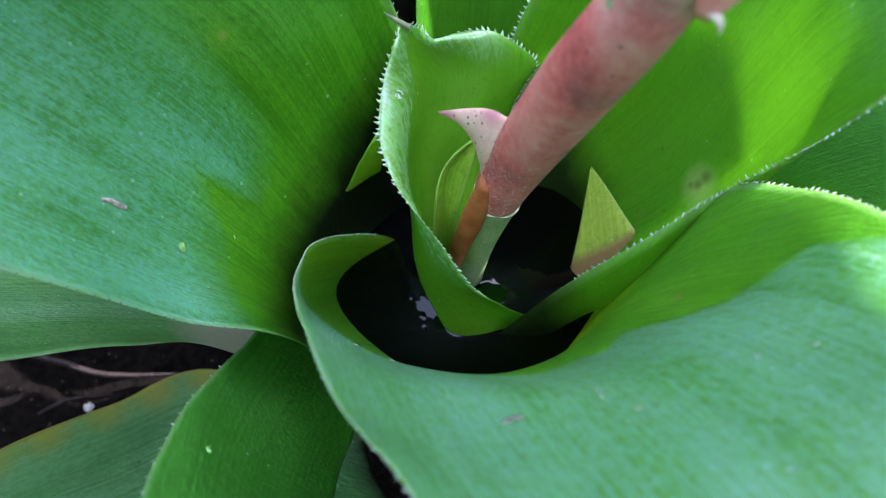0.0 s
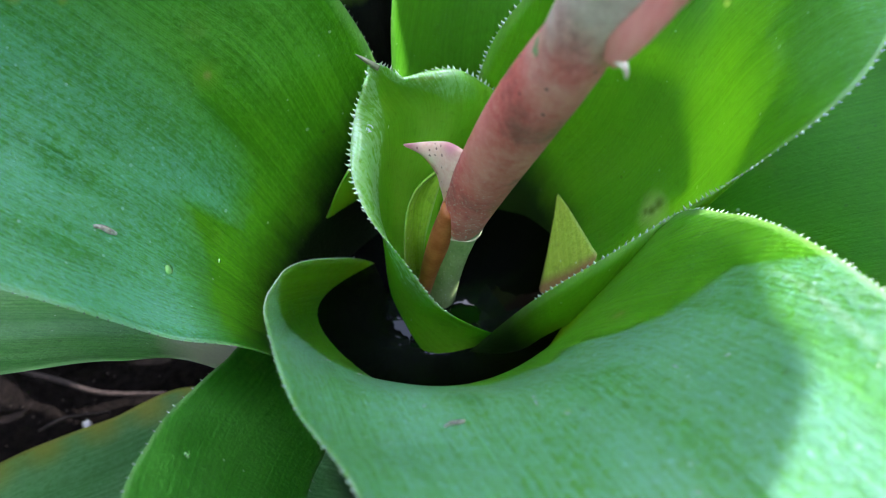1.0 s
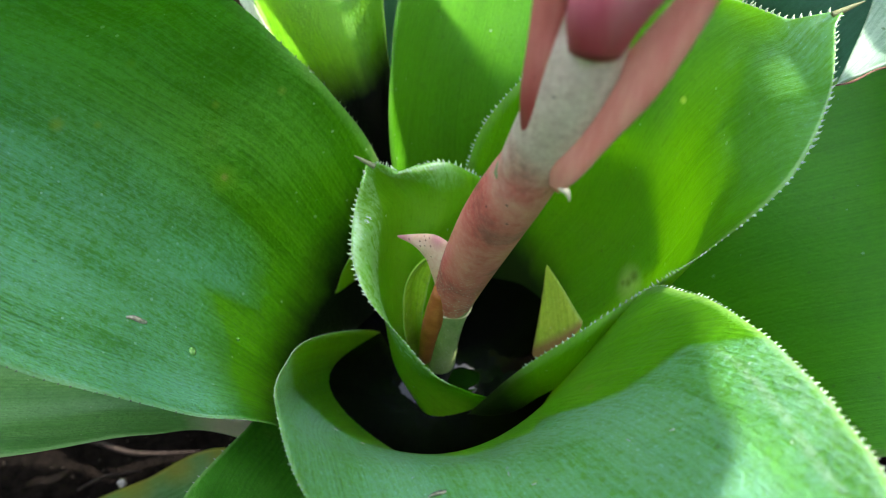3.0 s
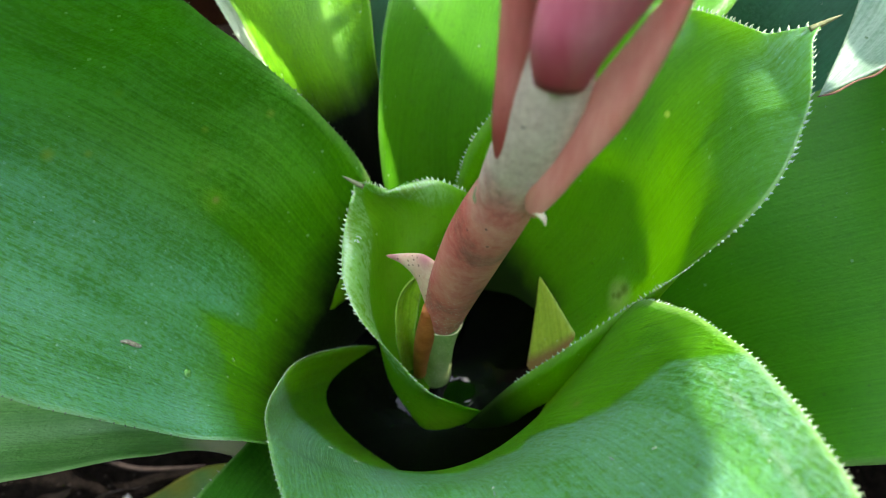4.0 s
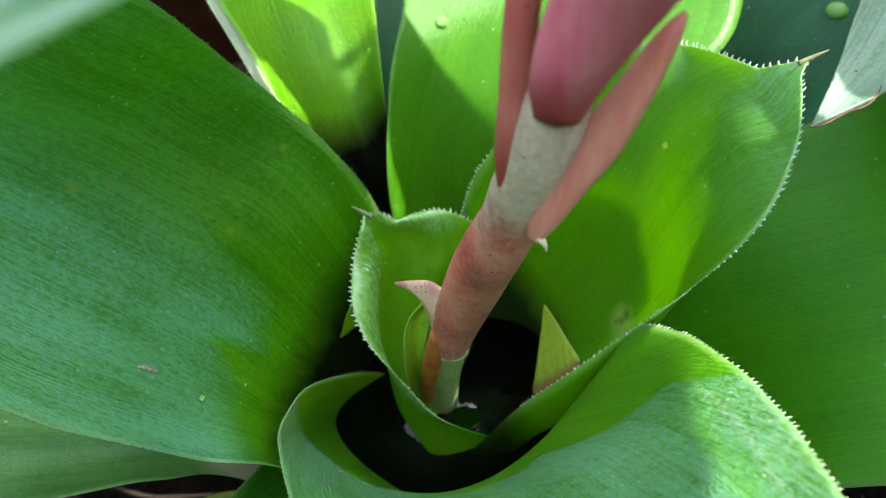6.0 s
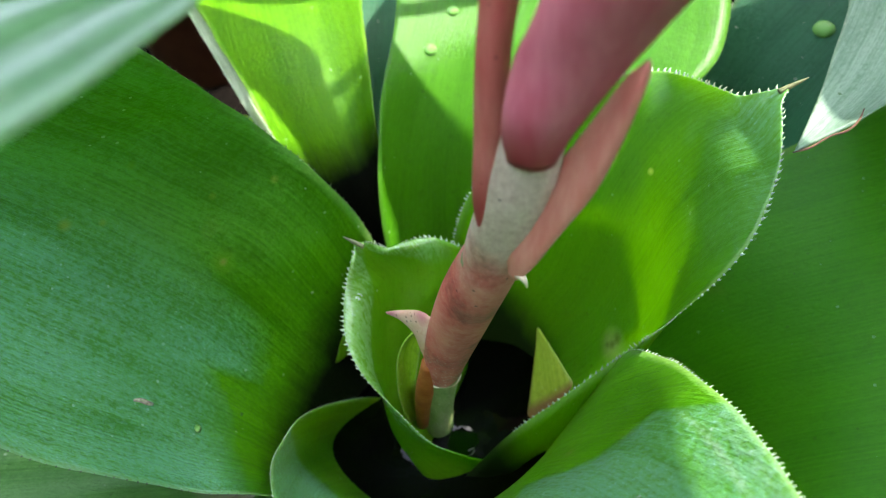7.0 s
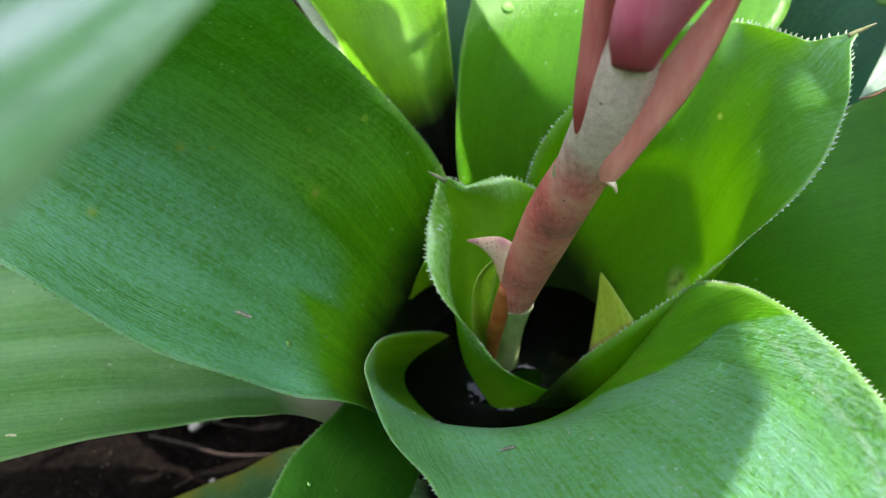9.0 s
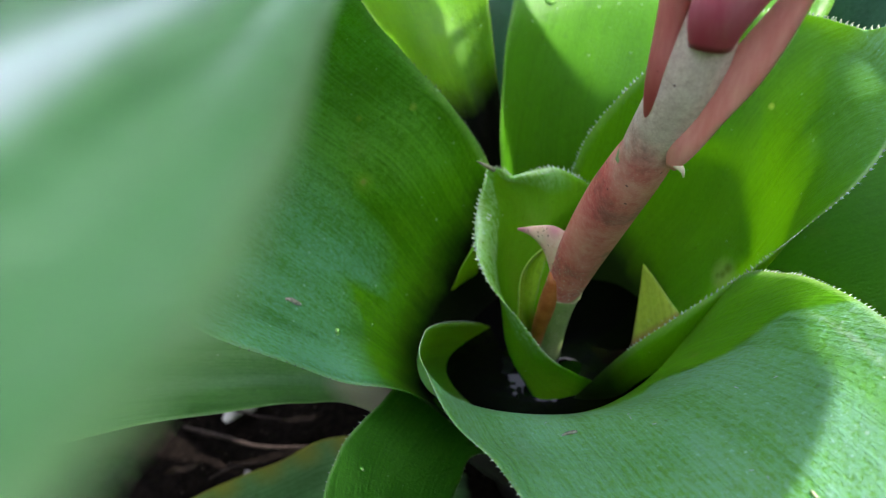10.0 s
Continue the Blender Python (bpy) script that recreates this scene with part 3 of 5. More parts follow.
young = Blade([
    ((0.0420, 0.1420, 0.0700), (0.0200, 0.1330, 0.0480), (0.0220, 0.1850, 0.0680), (0.002, 0.006, 0.003)),
    ((0.0300, 0.1345, 0.0980), (0.0085, 0.1345, 0.0780), (0.0220, 0.1880, 0.1000), (0.002, 0.006, 0.003)),
    ((0.0205, 0.1300, 0.1125), (0.0015, 0.1385, 0.0920), (0.0220, 0.1890, 0.1200), (0.001, 0.006, 0.003)),
    ((0.0094, 0.1276, 0.1285), (-0.0060, 0.1480, 0.1120), (0.0225, 0.1890, 0.1360), (0.0, 0.003, 0.002)),
    ((-0.0004, 0.1300, 0.1486), (-0.0060, 0.1600, 0.1300), (0.0260, 0.1890, 0.1480), (0.001, -0.001, 0.002)),
    ((-0.0100, 0.1380, 0.1585), (-0.0035, 0.1700, 0.1420), (0.0290, 0.1888, 0.1570), (0.002, -0.0015, 0.003), (0.001, -0.002, 0.003)),
    ((-0.0150, 0.1480, 0.1650), (-0.0010, 0.1770, 0.1510), (0.0225, 0.1870, 0.1655), (0.002, -0.002, 0.0045), (0, -0.003, 0.003)),
    ((-0.0157, 0.1575, 0.1694), (-0.0015, 0.1800, 0.1590), (0.0145, 0.1860, 0.1712), (0.002, -0.002, 0.0045), (0, -0.0035, 0.003)),
    ((-0.0142, 0.1640, 0.1748), (-0.0050, 0.1795, 0.1665), (0.0050, 0.1850, 0.1715), (0.001, -0.0015, 0.003), (0, -0.003, 0.003)),
    ((-0.0120, 0.1695, 0.1795), (-0.0070, 0.1775, 0.1745), (-0.0010, 0.1840, 0.1695), (0, -0.002, 0.002), (0, -0.002, 0.002)),
    ((-0.0108, 0.1725, 0.1818), (-0.0085, 0.1760, 0.1800), (-0.0060, 0.1785, 0.1790)),
    ((-0.0105, 0.1745, 0.1832), (-0.0100, 0.1750, 0.1835), (-0.0095, 0.1755, 0.1832)),
], tip=(-0.0150, 0.1768, 0.1856), wave=0.0003, seed=4)
back = Blade([
    ((-0.003, 0.200, 0.090), (0.030, 0.215, 0.080), (0.065, 0.205, 0.090)),
    ((-0.008, 0.212, 0.150), (0.030, 0.238, 0.140), (0.080, 0.220, 0.150)),
    ((-0.005, 0.236, 0.184), (0.040, 0.266, 0.176), (0.108, 0.240, 0.176)),
    ((0.001, 0.270, 0.199), (0.055, 0.300, 0.195), (0.135, 0.268, 0.186)),
    ((0.012, 0.330, 0.215), (0.070, 0.350, 0.212), (0.140, 0.320, 0.200)),
    ((0.050, 0.420, 0.215), (0.080, 0.425, 0.213), (0.110, 0.420, 0.210)),
    ((0.090, 0.470, 0.200), (0.092, 0.470, 0.200), (0.094, 0.470, 0.200)),
], seed=5)
back_left = Blade([
    ((-0.028, 0.205, 0.090), (-0.012, 0.222, 0.085), (-0.002, 0.215, 0.100)),
    ((-0.040, 0.218, 0.165), (-0.022, 0.246, 0.145), (-0.008, 0.242, 0.162)),
    ((-0.054, 0.244, 0.196), (-0.034, 0.272, 0.176), (-0.011, 0.272, 0.183)),
    ((-0.075, 0.283, 0.203), (-0.046, 0.312, 0.190), (-0.015, 0.308, 0.192)),
    ((-0.100, 0.340, 0.205), (-0.060, 0.370, 0.195), (-0.020, 0.360, 0.195)),
    ((-0.100, 0.450, 0.190), (-0.070, 0.455, 0.185), (-0.045, 0.450, 0.190)),
    ((-0.082, 0.500, 0.170), (-0.080, 0.500, 0.170), (-0.078, 0.500, 0.170)),
], seed=6)
right_low = Blade([
    ((0.050, 0.130, 0.050), (0.070, 0.170, 0.045), (0.060, 0.210, 0.060)),
    ((0.100, 0.110, 0.095), (0.112, 0.168, 0.108), (0.105, 0.222, 0.130)),
    ((0.150, 0.098, 0.125), (0.160, 0.160, 0.142), (0.158, 0.232, 0.160)),
    ((0.210, 0.095, 0.140), (0.220, 0.158, 0.158), (0.215, 0.240, 0.175)),
    ((0.280, 0.110, 0.135), (0.290, 0.160, 0.148), (0.280, 0.220, 0.155)),
    ((0.350, 0.160, 0.110), (0.352, 0.163, 0.110), (0.350, 0.166, 0.110)),
], seed=7)
back_right = Blade([
    ((0.070, 0.200, 0.050), (0.085, 0.215, 0.045), (0.075, 0.230, 0.055)),
    ((0.125, 0.225, 0.120), (0.130, 0.255, 0.115), (0.115, 0.275, 0.130)),
    ((0.185, 0.250, 0.165), (0.180, 0.290, 0.165), (0.155, 0.320, 0.175)),
    ((0.240, 0.285, 0.180), (0.230, 0.330, 0.180), (0.195, 0.365, 0.185)),
    ((0.300, 0.370, 0.160), (0.290, 0.400, 0.160), (0.270, 0.420, 0.165)),
    ((0.330, 0.460, 0.120), (0.329, 0.461, 0.120), (0.328, 0.462, 0.120)),
], seed=8)
left_low = Blade([
    ((-0.030, 0.118, 0.070), (-0.045, 0.150, 0.065), (-0.035, 0.190, 0.080)),
    ((-0.062, 0.111, 0.121), (-0.075, 0.142, 0.108), (-0.070, 0.180, 0.118)),
    ((-0.080, 0.102, 0.139), (-0.098, 0.138, 0.122), (-0.095, 0.180, 0.135)),
    ((-0.102, 0.095, 0.145), (-0.122, 0.134, 0.131), (-0.122, 0.180, 0.142)),
    ((-0.135, 0.085, 0.152), (-0.160, 0.128, 0.140), (-0.165, 0.178, 0.148)),
    ((-0.190, 0.070, 0.155), (-0.220, 0.115, 0.145), (-0.220, 0.165, 0.150)),
    ((-0.290, 0.090, 0.125), (-0.292, 0.094, 0.125), (-0.291, 0.098, 0.125)),
], seed=9)
front_left = Blade([
    ((-0.030, 0.150, 0.060), (-0.010, 0.135, 0.055), (0.012, 0.120, 0.060)),
    ((-0.047, 0.128, 0.112), (-0.030, 0.116, 0.102), (-0.018, 0.104, 0.098)),
    ((-0.0525, 0.105, 0.132), (-0.038, 0.092, 0.122), (-0.024, 0.083, 0.114)),
    ((-0.057, 0.085, 0.147), (-0.040, 0.072, 0.136), (-0.025, 0.060, 0.128)),
    ((-0.057, 0.069, 0.159), (-0.038, 0.053, 0.149), (-0.019, 0.040, 0.140)),
    ((-0.055, 0.048, 0.171), (-0.033, 0.029, 0.161), (-0.011, 0.016, 0.152)),
    ((-0.045, 0.010, 0.182), (-0.015, -0.015, 0.172), (0.018, -0.022, 0.166)),
    ((0.000, -0.070, 0.170), (0.002, -0.070, 0.170), (0.004, -0.070, 0.170)),
], seed=10)
ground_leaf = Blade([
    ((-0.030, 0.130, 0.030), (-0.025, 0.110, 0.025), (-0.010, 0.090, 0.030)),
    ((-0.090, 0.145, 0.040), (-0.070, 0.110, 0.040), (-0.050, 0.080, 0.045)),
    ((-0.120, 0.128, 0.046), (-0.105, 0.092, 0.048), (-0.080, 0.060, 0.052)),
    ((-0.155, 0.110, 0.048), (-0.140, 0.074, 0.050), (-0.115, 0.040, 0.054)),
    ((-0.200, 0.080, 0.040), (-0.185, 0.045, 0.042), (-0.160, 0.015, 0.045)),
    ((-0.260, 0.020, 0.015), (-0.259, 0.019, 0.015), (-0.258, 0.018, 0.015)),
], seed=11)
def snap(blade, where):
    """The place on a blade nearest to a given one."""
    return tuple(blade.at(*nearest(blade, where)))


THRU = (0.2, 0.5, 0.015)
YEL = (0.36, 0.46, 0.06)
# where along each blade the painted sky sheen begins, from margin to margin
SKY_SHEEN_LEFT = [(0.0, 0.2), (0.35, 0.231), (0.475, 0.268), (0.525, 0.206), (0.65, 0.213), (0.69, 0.231), (0.7, 0.319), (0.75, 0.381), (0.8, 0.431), (1.0, 0.6)]
SKY_SHEEN_FRONT = [(0.0, 0.27), (0.06, 0.244), (0.2, 0.2), (0.34, 0.262), (0.5, 0.335), (0.6, 0.312), (0.64, 0.331), (0.69, 0.3), (0.74, 0.375), (0.79, 0.406), (0.915, 0.425), (0.95, 0.475), (1.0, 0.53)]
# painted highlights on the young leaf's near margin and hood
SKY_SHEEN_YOUNG = [(0.0, 0.25), (0.12, 0.32), (0.2, 0.5), (0.3, 0.8), (0.42, 0.9), (0.6, 0.9), (0.72, 0.76), (0.82, 0.6), (0.92, 0.55), (1.0, 0.6)]
SKY_SHEEN_RIGHT = [(0.0, 0.6), (0.34, 0.6), (0.7, 0.66), (1.0, 0.7)]
left_marks = [(snap(left, p), r, c) for p, r, c in (
    ((-0.0595, 0.176, 0.1785), 0.0055, (0.16, 0.4, 0.02)), ((-0.0595, 0.176, 0.1785), 0.0018, (0.5, 0.34, 0.12)), ((-0.038, 0.196, 0.197), 0.0020, YEL), ((-0.0935, 0.1595, 0.2175), 0.0026, YEL),
    ((-0.115, 0.132, 0.217), 0.0026, YEL), ((-0.0858, 0.1655, 0.212), 0.0017, YEL), ((-0.0615, 0.191, 0.2005), 0.0018, (0.3, 0.38, 0.03)), ((-0.079, 0.186, 0.228), 0.0022, (0.16, 0.34, 0.02)))]
# near-black foot: dark sheath pigment plus painted shade beside the tank
mat_left = leaf_material("leaf_green_left", (0.042, 0.19, 0.004), (0.13, 0.4, 0.008), THRU, sky_sheen=SKY_SHEEN_LEFT, sky_sheen_soft=0.03, sky_sheen_colour=(0.15, 0.48, 0.38), sky_sheen_most=0.68, sheen=0.15, fade=(0.55, 0.74, 0.45), sheath=(0.006, 0.012, 0.003), sheath_end=0.165, marks=left_marks)
mat_front = leaf_material("leaf_green_front", (0.055, 0.23, 0.006), (0.12, 0.36, 0.012), (0.38, 0.58, 0.01), haze=0.25, lines=[(0.885, 0.035, 0.46, 0.8, (0.09, 0.34, 0.02)), (0.935, 0.012, 0.45, 0.45, (0.46, 0.58, 0.44)), (0.975, 0.03, 0.5, 0.25, (0.36, 0.5, 0.34))], sky_sheen=SKY_SHEEN_FRONT, sky_sheen_soft=0.008, sky_sheen_colour=(0.16, 0.39, 0.32), sky_sheen_most=0.7, sheen=0.15, sheath_end=0.07, marks=[(snap(front, (0.0554, 0.1006, 0.1663)), 0.0024, (0.3, 0.3, 0.06)), (snap(front, (0.0490, 0.0749, 0.1853)), 0.0017, (0.03, 0.16, 0.01)), (snap(front, (0.0476, 0.0744, 0.1850)), 0.0015, (0.03, 0.16, 0.01)), (snap(front, (0.0504, 0.0755, 0.1857)), 0.0013, (0.03, 0.16, 0.01)), (snap(front, (0.0285, 0.0930, 0.1505)), 0.0026, (0.05, 0.22, 0.01)), (snap(front, (0.0377, 0.0636, 0.1887)), 0.0011, YEL)])
mat_right = leaf_material("leaf_green_right", (0.055, 0.22, 0.005), (0.11, 0.34, 0.01), (0.34, 0.6, 0.01), sky_sheen=SKY_SHEEN_RIGHT, sky_sheen_soft=0.12, sky_sheen_most=0.45, marks=[(snap(right, (0.0885, 0.1845, 0.197)), 0.0017, (0.75, 0.75, 0.12)), (snap(right, (0.0745, 0.157, 0.1395)), 0.0080, (0.32, 0.44, 0.1)), (snap(right, (0.0735, 0.157, 0.1395)), 0.0023, (0.03, 0.015, 0.01)), (snap(right, (0.0762, 0.1575, 0.142)), 0.0027, (0.03, 0.015, 0.01)), (snap(right, (0.0715, 0.1585, 0.138)), 0.0016, (0.03, 0.015, 0.01))], specks=0.4, sheath_end=0.15, sheath=(0.03, 0.06, 0.01), ribbed=0.45, coat=0.25)
mat_young = leaf_material("leaf_green_young", (0.13, 0.33, 0.008), (0.2, 0.44, 0.015), (0.25, 0.6, 0.03), sheath=(0.02, 0.05, 0.01), sheath_end=0.12, rough=0.2, sky_sheen=SKY_SHEEN_YOUNG, sky_sheen_soft=0.05, sky_sheen_colour=(0.55, 0.8, 0.5), sky_sheen_most=0.36, sheen=0.1, haze=0.05, yellow=0.0, coat=1.0, glow=0.38, ribbed=0.3, rim_most=0.12)
mat_back = leaf_material("leaf_green_back", (0.032, 0.15, 0.004), (0.075, 0.26, 0.008), (0.19, 0.42, 0.012), glow=0.4, ribbed=0.5, rim_most=0.08, specks=0.4)
# near-black foot stands in for the dark gap below this leaf
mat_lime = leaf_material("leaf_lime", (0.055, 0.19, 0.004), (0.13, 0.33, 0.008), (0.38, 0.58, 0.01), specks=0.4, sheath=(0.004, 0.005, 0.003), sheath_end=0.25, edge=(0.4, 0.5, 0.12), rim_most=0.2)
mat_inner = leaf_material("leaf_inner_lime", (0.2, 0.38, 0.015), (0.3, 0.5, 0.03), (0.2, 0.35, 0.01), yellow=0.0, glow=0.15, sheath_end=0.02)
mat_lit_wedge = leaf_material("leaf_lit_wedge", (0.3, 0.42, 0.03), (0.46, 0.56, 0.06), (0.3, 0.4, 0.03), yellow=0.0, glow=0.2, sheath=(0.3, 0.17, 0.06), sheath_end=0.42)
mat_bud = leaf_material("leaf_bud_lime", (0.16, 0.36, 0.02), (0.26, 0.5, 0.04), (0.5, 0.8, 0.04), yellow=0.0, sheath_end=0.02)
mat_blush = leaf_material("leaf_inner_blush", (0.16, 0.36, 0.02), (0.26, 0.5, 0.04), (0.5, 0.8, 0.04), yellow=0.0, sheath=(0.32, 0.07, 0.05), sheath_end=0.68)
mat_lower = leaf_material("leaf_green_lower", (0.03, 0.16, 0.012), (0.075, 0.27, 0.03), (0.16, 0.45, 0.03))
mat_old = leaf_material("leaf_old_bluish", (0.06, 0.2, 0.05), (0.16, 0.36, 0.13), (0.15, 0.4, 0.06), edge=(0.4, 0.34, 0.05), rim_most=0.9, sheath_end=0.05, marks=[(snap(ground_leaf, p), r, (0.3, 0.28, 0.03)) for p, r in (((-0.090, 0.143, 0.040), 0.012), ((-0.108, 0.134, 0.044), 0.011), ((-0.124, 0.126, 0.046), 0.012), ((-0.142, 0.116, 0.047), 0.012), ((-0.160, 0.106, 0.047), 0.014))])
mat_deep = leaf_material("leaf_deep_green", (0.026, 0.15, 0.003), (0.055, 0.24, 0.005), (0.2, 0.55, 0.008), ribbed=0.6, haze=0.0, specks=0.5)
mat_pale_leaf = leaf_material("leaf_pale", (0.4, 0.48, 0.28), (0.66, 0.7, 0.52), (0.4, 0.5, 0.28), yellow=0.0, sheath_end=0.02)
mat_outer = leaf_material("leaf_green_outer", (0.03, 0.15, 0.004), (0.06, 0.24, 0.008), (0.18, 0.5, 0.01))
mat_grey = leaf_material("leaf_grey_green", (0.05, 0.18, 0.03), (0.15, 0.33, 0.09), (0.2, 0.45, 0.1), haze=0.4, sheath=(0.62, 0.58, 0.42), sheath_end=0.24, streaks=(6.0, 0.28, (0.32, 0.5, 0.32)))
mat_silver = leaf_material("leaf_silver_green", (0.2, 0.32, 0.24), (0.42, 0.55, 0.44), (0.15, 0.35, 0.12), haze=0.6, sheath=(0.36, 0.48, 0.38), sheath_end=0.01, rough=0.3)
mat_near = leaf_material("leaf_pale_near", (0.09, 0.25, 0.09), (0.24, 0.44, 0.23), (0.25, 0.5, 0.15), haze=0.4, streaks=(9.0, 0.9, (0.82, 0.9, 0.92)))
mat_teal = leaf_material("leaf_dark_teal", (0.02, 0.1, 0.05), (0.035, 0.15, 0.07), (0.05, 0.25, 0.08))

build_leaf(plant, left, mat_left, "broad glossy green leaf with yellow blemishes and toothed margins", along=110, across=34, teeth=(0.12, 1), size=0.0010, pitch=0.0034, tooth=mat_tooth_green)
build_leaf(plant, front, mat_front, "broad green leaf with a painted bluish sheen, curling round the water tank", along=130, across=48, teeth=(0.12, 1), size=0.0011)
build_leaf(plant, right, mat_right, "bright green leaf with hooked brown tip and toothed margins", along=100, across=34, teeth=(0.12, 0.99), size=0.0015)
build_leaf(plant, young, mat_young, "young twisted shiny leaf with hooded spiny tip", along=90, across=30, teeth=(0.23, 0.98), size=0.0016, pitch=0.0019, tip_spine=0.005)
build_leaf(plant, back, mat_back, "upright green leaf with water drops", teeth=(0.2, 0.99), size=0.0007, pitch=0.003, tooth=mat_tooth_green)
build_leaf(plant, back_left, mat_lime, "lime green leaf with pale rolled margin", teeth=(0.2, 0.99), pitch=0.004, size=0.0008, tooth=mat_tooth_green)
build_leaf(plant, right_low, mat_deep, "deep green lower leaf with dry brown margin", teeth=None)
build_leaf(plant, back_right, mat_teal, "dark bluish green outer leaf", teeth=(0.3, 1))
build_leaf(plant, left_low, mat_grey, "greyish green lower leaf with a fine toothed margin", teeth=None)
build_leaf(plant, front_left, mat_lower, "dark green lower leaf with pale toothed margin", teeth=(0.1, 1), pitch=0.005, size=0.0009)
build_leaf(plant, ground_leaf, mat_old, "old leaf with a yellowing margin near the soil", teeth=None)

build_leaf(plant, Blade([
    ((0.1349, 0.1826, 0.2019), (0.1461, 0.1876, 0.2030), (0.1559, 0.1898, 0.2064)),
    ((0.1509, 0.2102, 0.2010), (0.1735, 0.2167, 0.1999), (0.1928, 0.2174, 0.2033)),
    ((0.1701, 0.2466, 0.2049), (0.2008, 0.2558, 0.2034), (0.2262, 0.2559, 0.2078)),
    ((0.1895, 0.2922, 0.2172), (0.2223, 0.3011, 0.2155), (0.2496, 0.3005, 0.2187)),
    ((0.2213, 0.3274, 0.2323), (0.2225, 0.3274, 0.2322), (0.2236, 0.3274, 0.2321)),
], seed=13), mat_silver, "silvery grey-green leaf end with a torn brown margin", teeth=None, tip_spine=0)
build_leaf(plant, Blade([
    ((-0.020, 0.206, 0.120), (-0.024, 0.210, 0.118), (-0.027, 0.214, 0.120)),
    ((-0.033, 0.214, 0.172), (-0.037, 0.219, 0.170), (-0.041, 0.224, 0.172)),
    ((-0.050, 0.236, 0.194), (-0.054, 0.240, 0.192), (-0.058, 0.244, 0.193)),
    ((-0.066, 0.268, 0.198), (-0.070, 0.272, 0.196), (-0.075, 0.275, 0.197)),
    ((-0.088, 0.310, 0.200), (-0.092, 0.313, 0.198), (-0.097, 0.316, 0.199)),
    ((-0.130, 0.380, 0.180), (-0.131, 0.380, 0.180), (-0.132, 0.381, 0.180)),
], seed=14), mat_pale_leaf, "narrow pale leaf seen edge-on, whitish underneath", along=60, across=10, teeth=(0.3, 1), pitch=0.004, tip_spine=0)
build_leaf(plant, Blade([
    ((-0.036, 0.168, 0.075), (-0.028, 0.178, 0.073), (-0.020, 0.185, 0.075)),
    ((-0.034, 0.175, 0.104), (-0.028, 0.181, 0.103), (-0.021, 0.186, 0.106)),
    ((-0.028, 0.171, 0.125), (-0.023, 0.177, 0.126), (-0.017, 0.182, 0.129)),
    ((-0.020, 0.164, 0.147), (-0.017, 0.169, 0.149), (-0.013, 0.173, 0.151)),
    ((-0.0125, 0.165, 0.160), (-0.0120, 0.1655, 0.160), (-0.0115, 0.166, 0.160)),
], seed=15), mat_bud, "small inner lime green leaf, half hidden", along=40, across=14, teeth=None, tip_spine=0)

build_leaf(plant, Blade([
    ((-0.0020, 0.1540, 0.0800), (0.0010, 0.1560, 0.0790), (0.0040, 0.1540, 0.0800)),
    ((-0.0018, 0.1455, 0.1250), (0.0012, 0.1490, 0.1260), (0.0045, 0.1470, 0.1300)),
    ((-0.0012, 0.1470, 0.1400), (0.0025, 0.1510, 0.1410), (0.0070, 0.1490, 0.1450)),
    ((0.0000, 0.1500, 0.1480), (0.0040, 0.1535, 0.1490), (0.0085, 0.1505, 0.1510)),
    ((0.0035, 0.1525, 0.1545), (0.0065, 0.1545, 0.1550), (0.0100, 0.1520, 0.1565)),
    ((0.0100, 0.1540, 0.1612), (0.0104, 0.1540, 0.1613), (0.0108, 0.1540, 0.1612)),
], wave=0.0002, seed=16), mat_inner, "small inner lime green leaf", along=40, across=14, teeth=None, tip_spine=0)
# added blade; its pale colour imitates a sunlit patch on the right leaf
build_leaf(plant, Blade([
    ((0.0420, 0.1540, 0.0800), (0.0530, 0.1515, 0.0880), (0.0650, 0.1515, 0.1060)),
    ((0.0437, 0.1560, 0.0890), (0.0540, 0.1535, 0.0990), (0.0648, 0.1535, 0.1125)),
    ((0.0468, 0.1660, 0.0985), (0.0530, 0.1645, 0.1050), (0.0605, 0.1645, 0.1130)),
    ((0.0495, 0.1775, 0.1055), (0.0525, 0.1768, 0.1088), (0.0555, 0.1775, 0.1130)),
    ((0.0514, 0.1868, 0.1121), (0.0515, 0.1868, 0.1121), (0.0516, 0.1868, 0.1121)),
], wave=0.0002, seed=18), mat_lit_wedge, "pointed yellowish blade standing in for a sunlit leaf patch, pinkish brown foot", along=40, across=16, teeth=None, tip_spine=0)
build_leaf(plant, Blade([
    ((-0.022, 0.245, 0.080), (-0.004, 0.250, 0.078), (0.014, 0.245, 0.080)),
    ((-0.026, 0.290, 0.135), (-0.004, 0.296, 0.130), (0.018, 0.290, 0.135)),
    ((-0.028, 0.350, 0.165), (-0.002, 0.356, 0.160), (0.024, 0.350, 0.165)),
    ((-0.022, 0.430, 0.175), (0.004, 0.436, 0.170), (0.030, 0.430, 0.175)),
    ((0.008, 0.520, 0.160), (0.009, 0.520, 0.160), (0.010, 0.520, 0.160)),
], seed=19), mat_teal, "dark teal leaf standing between two others", along=50, across=16, teeth=None, tip_spine=0)
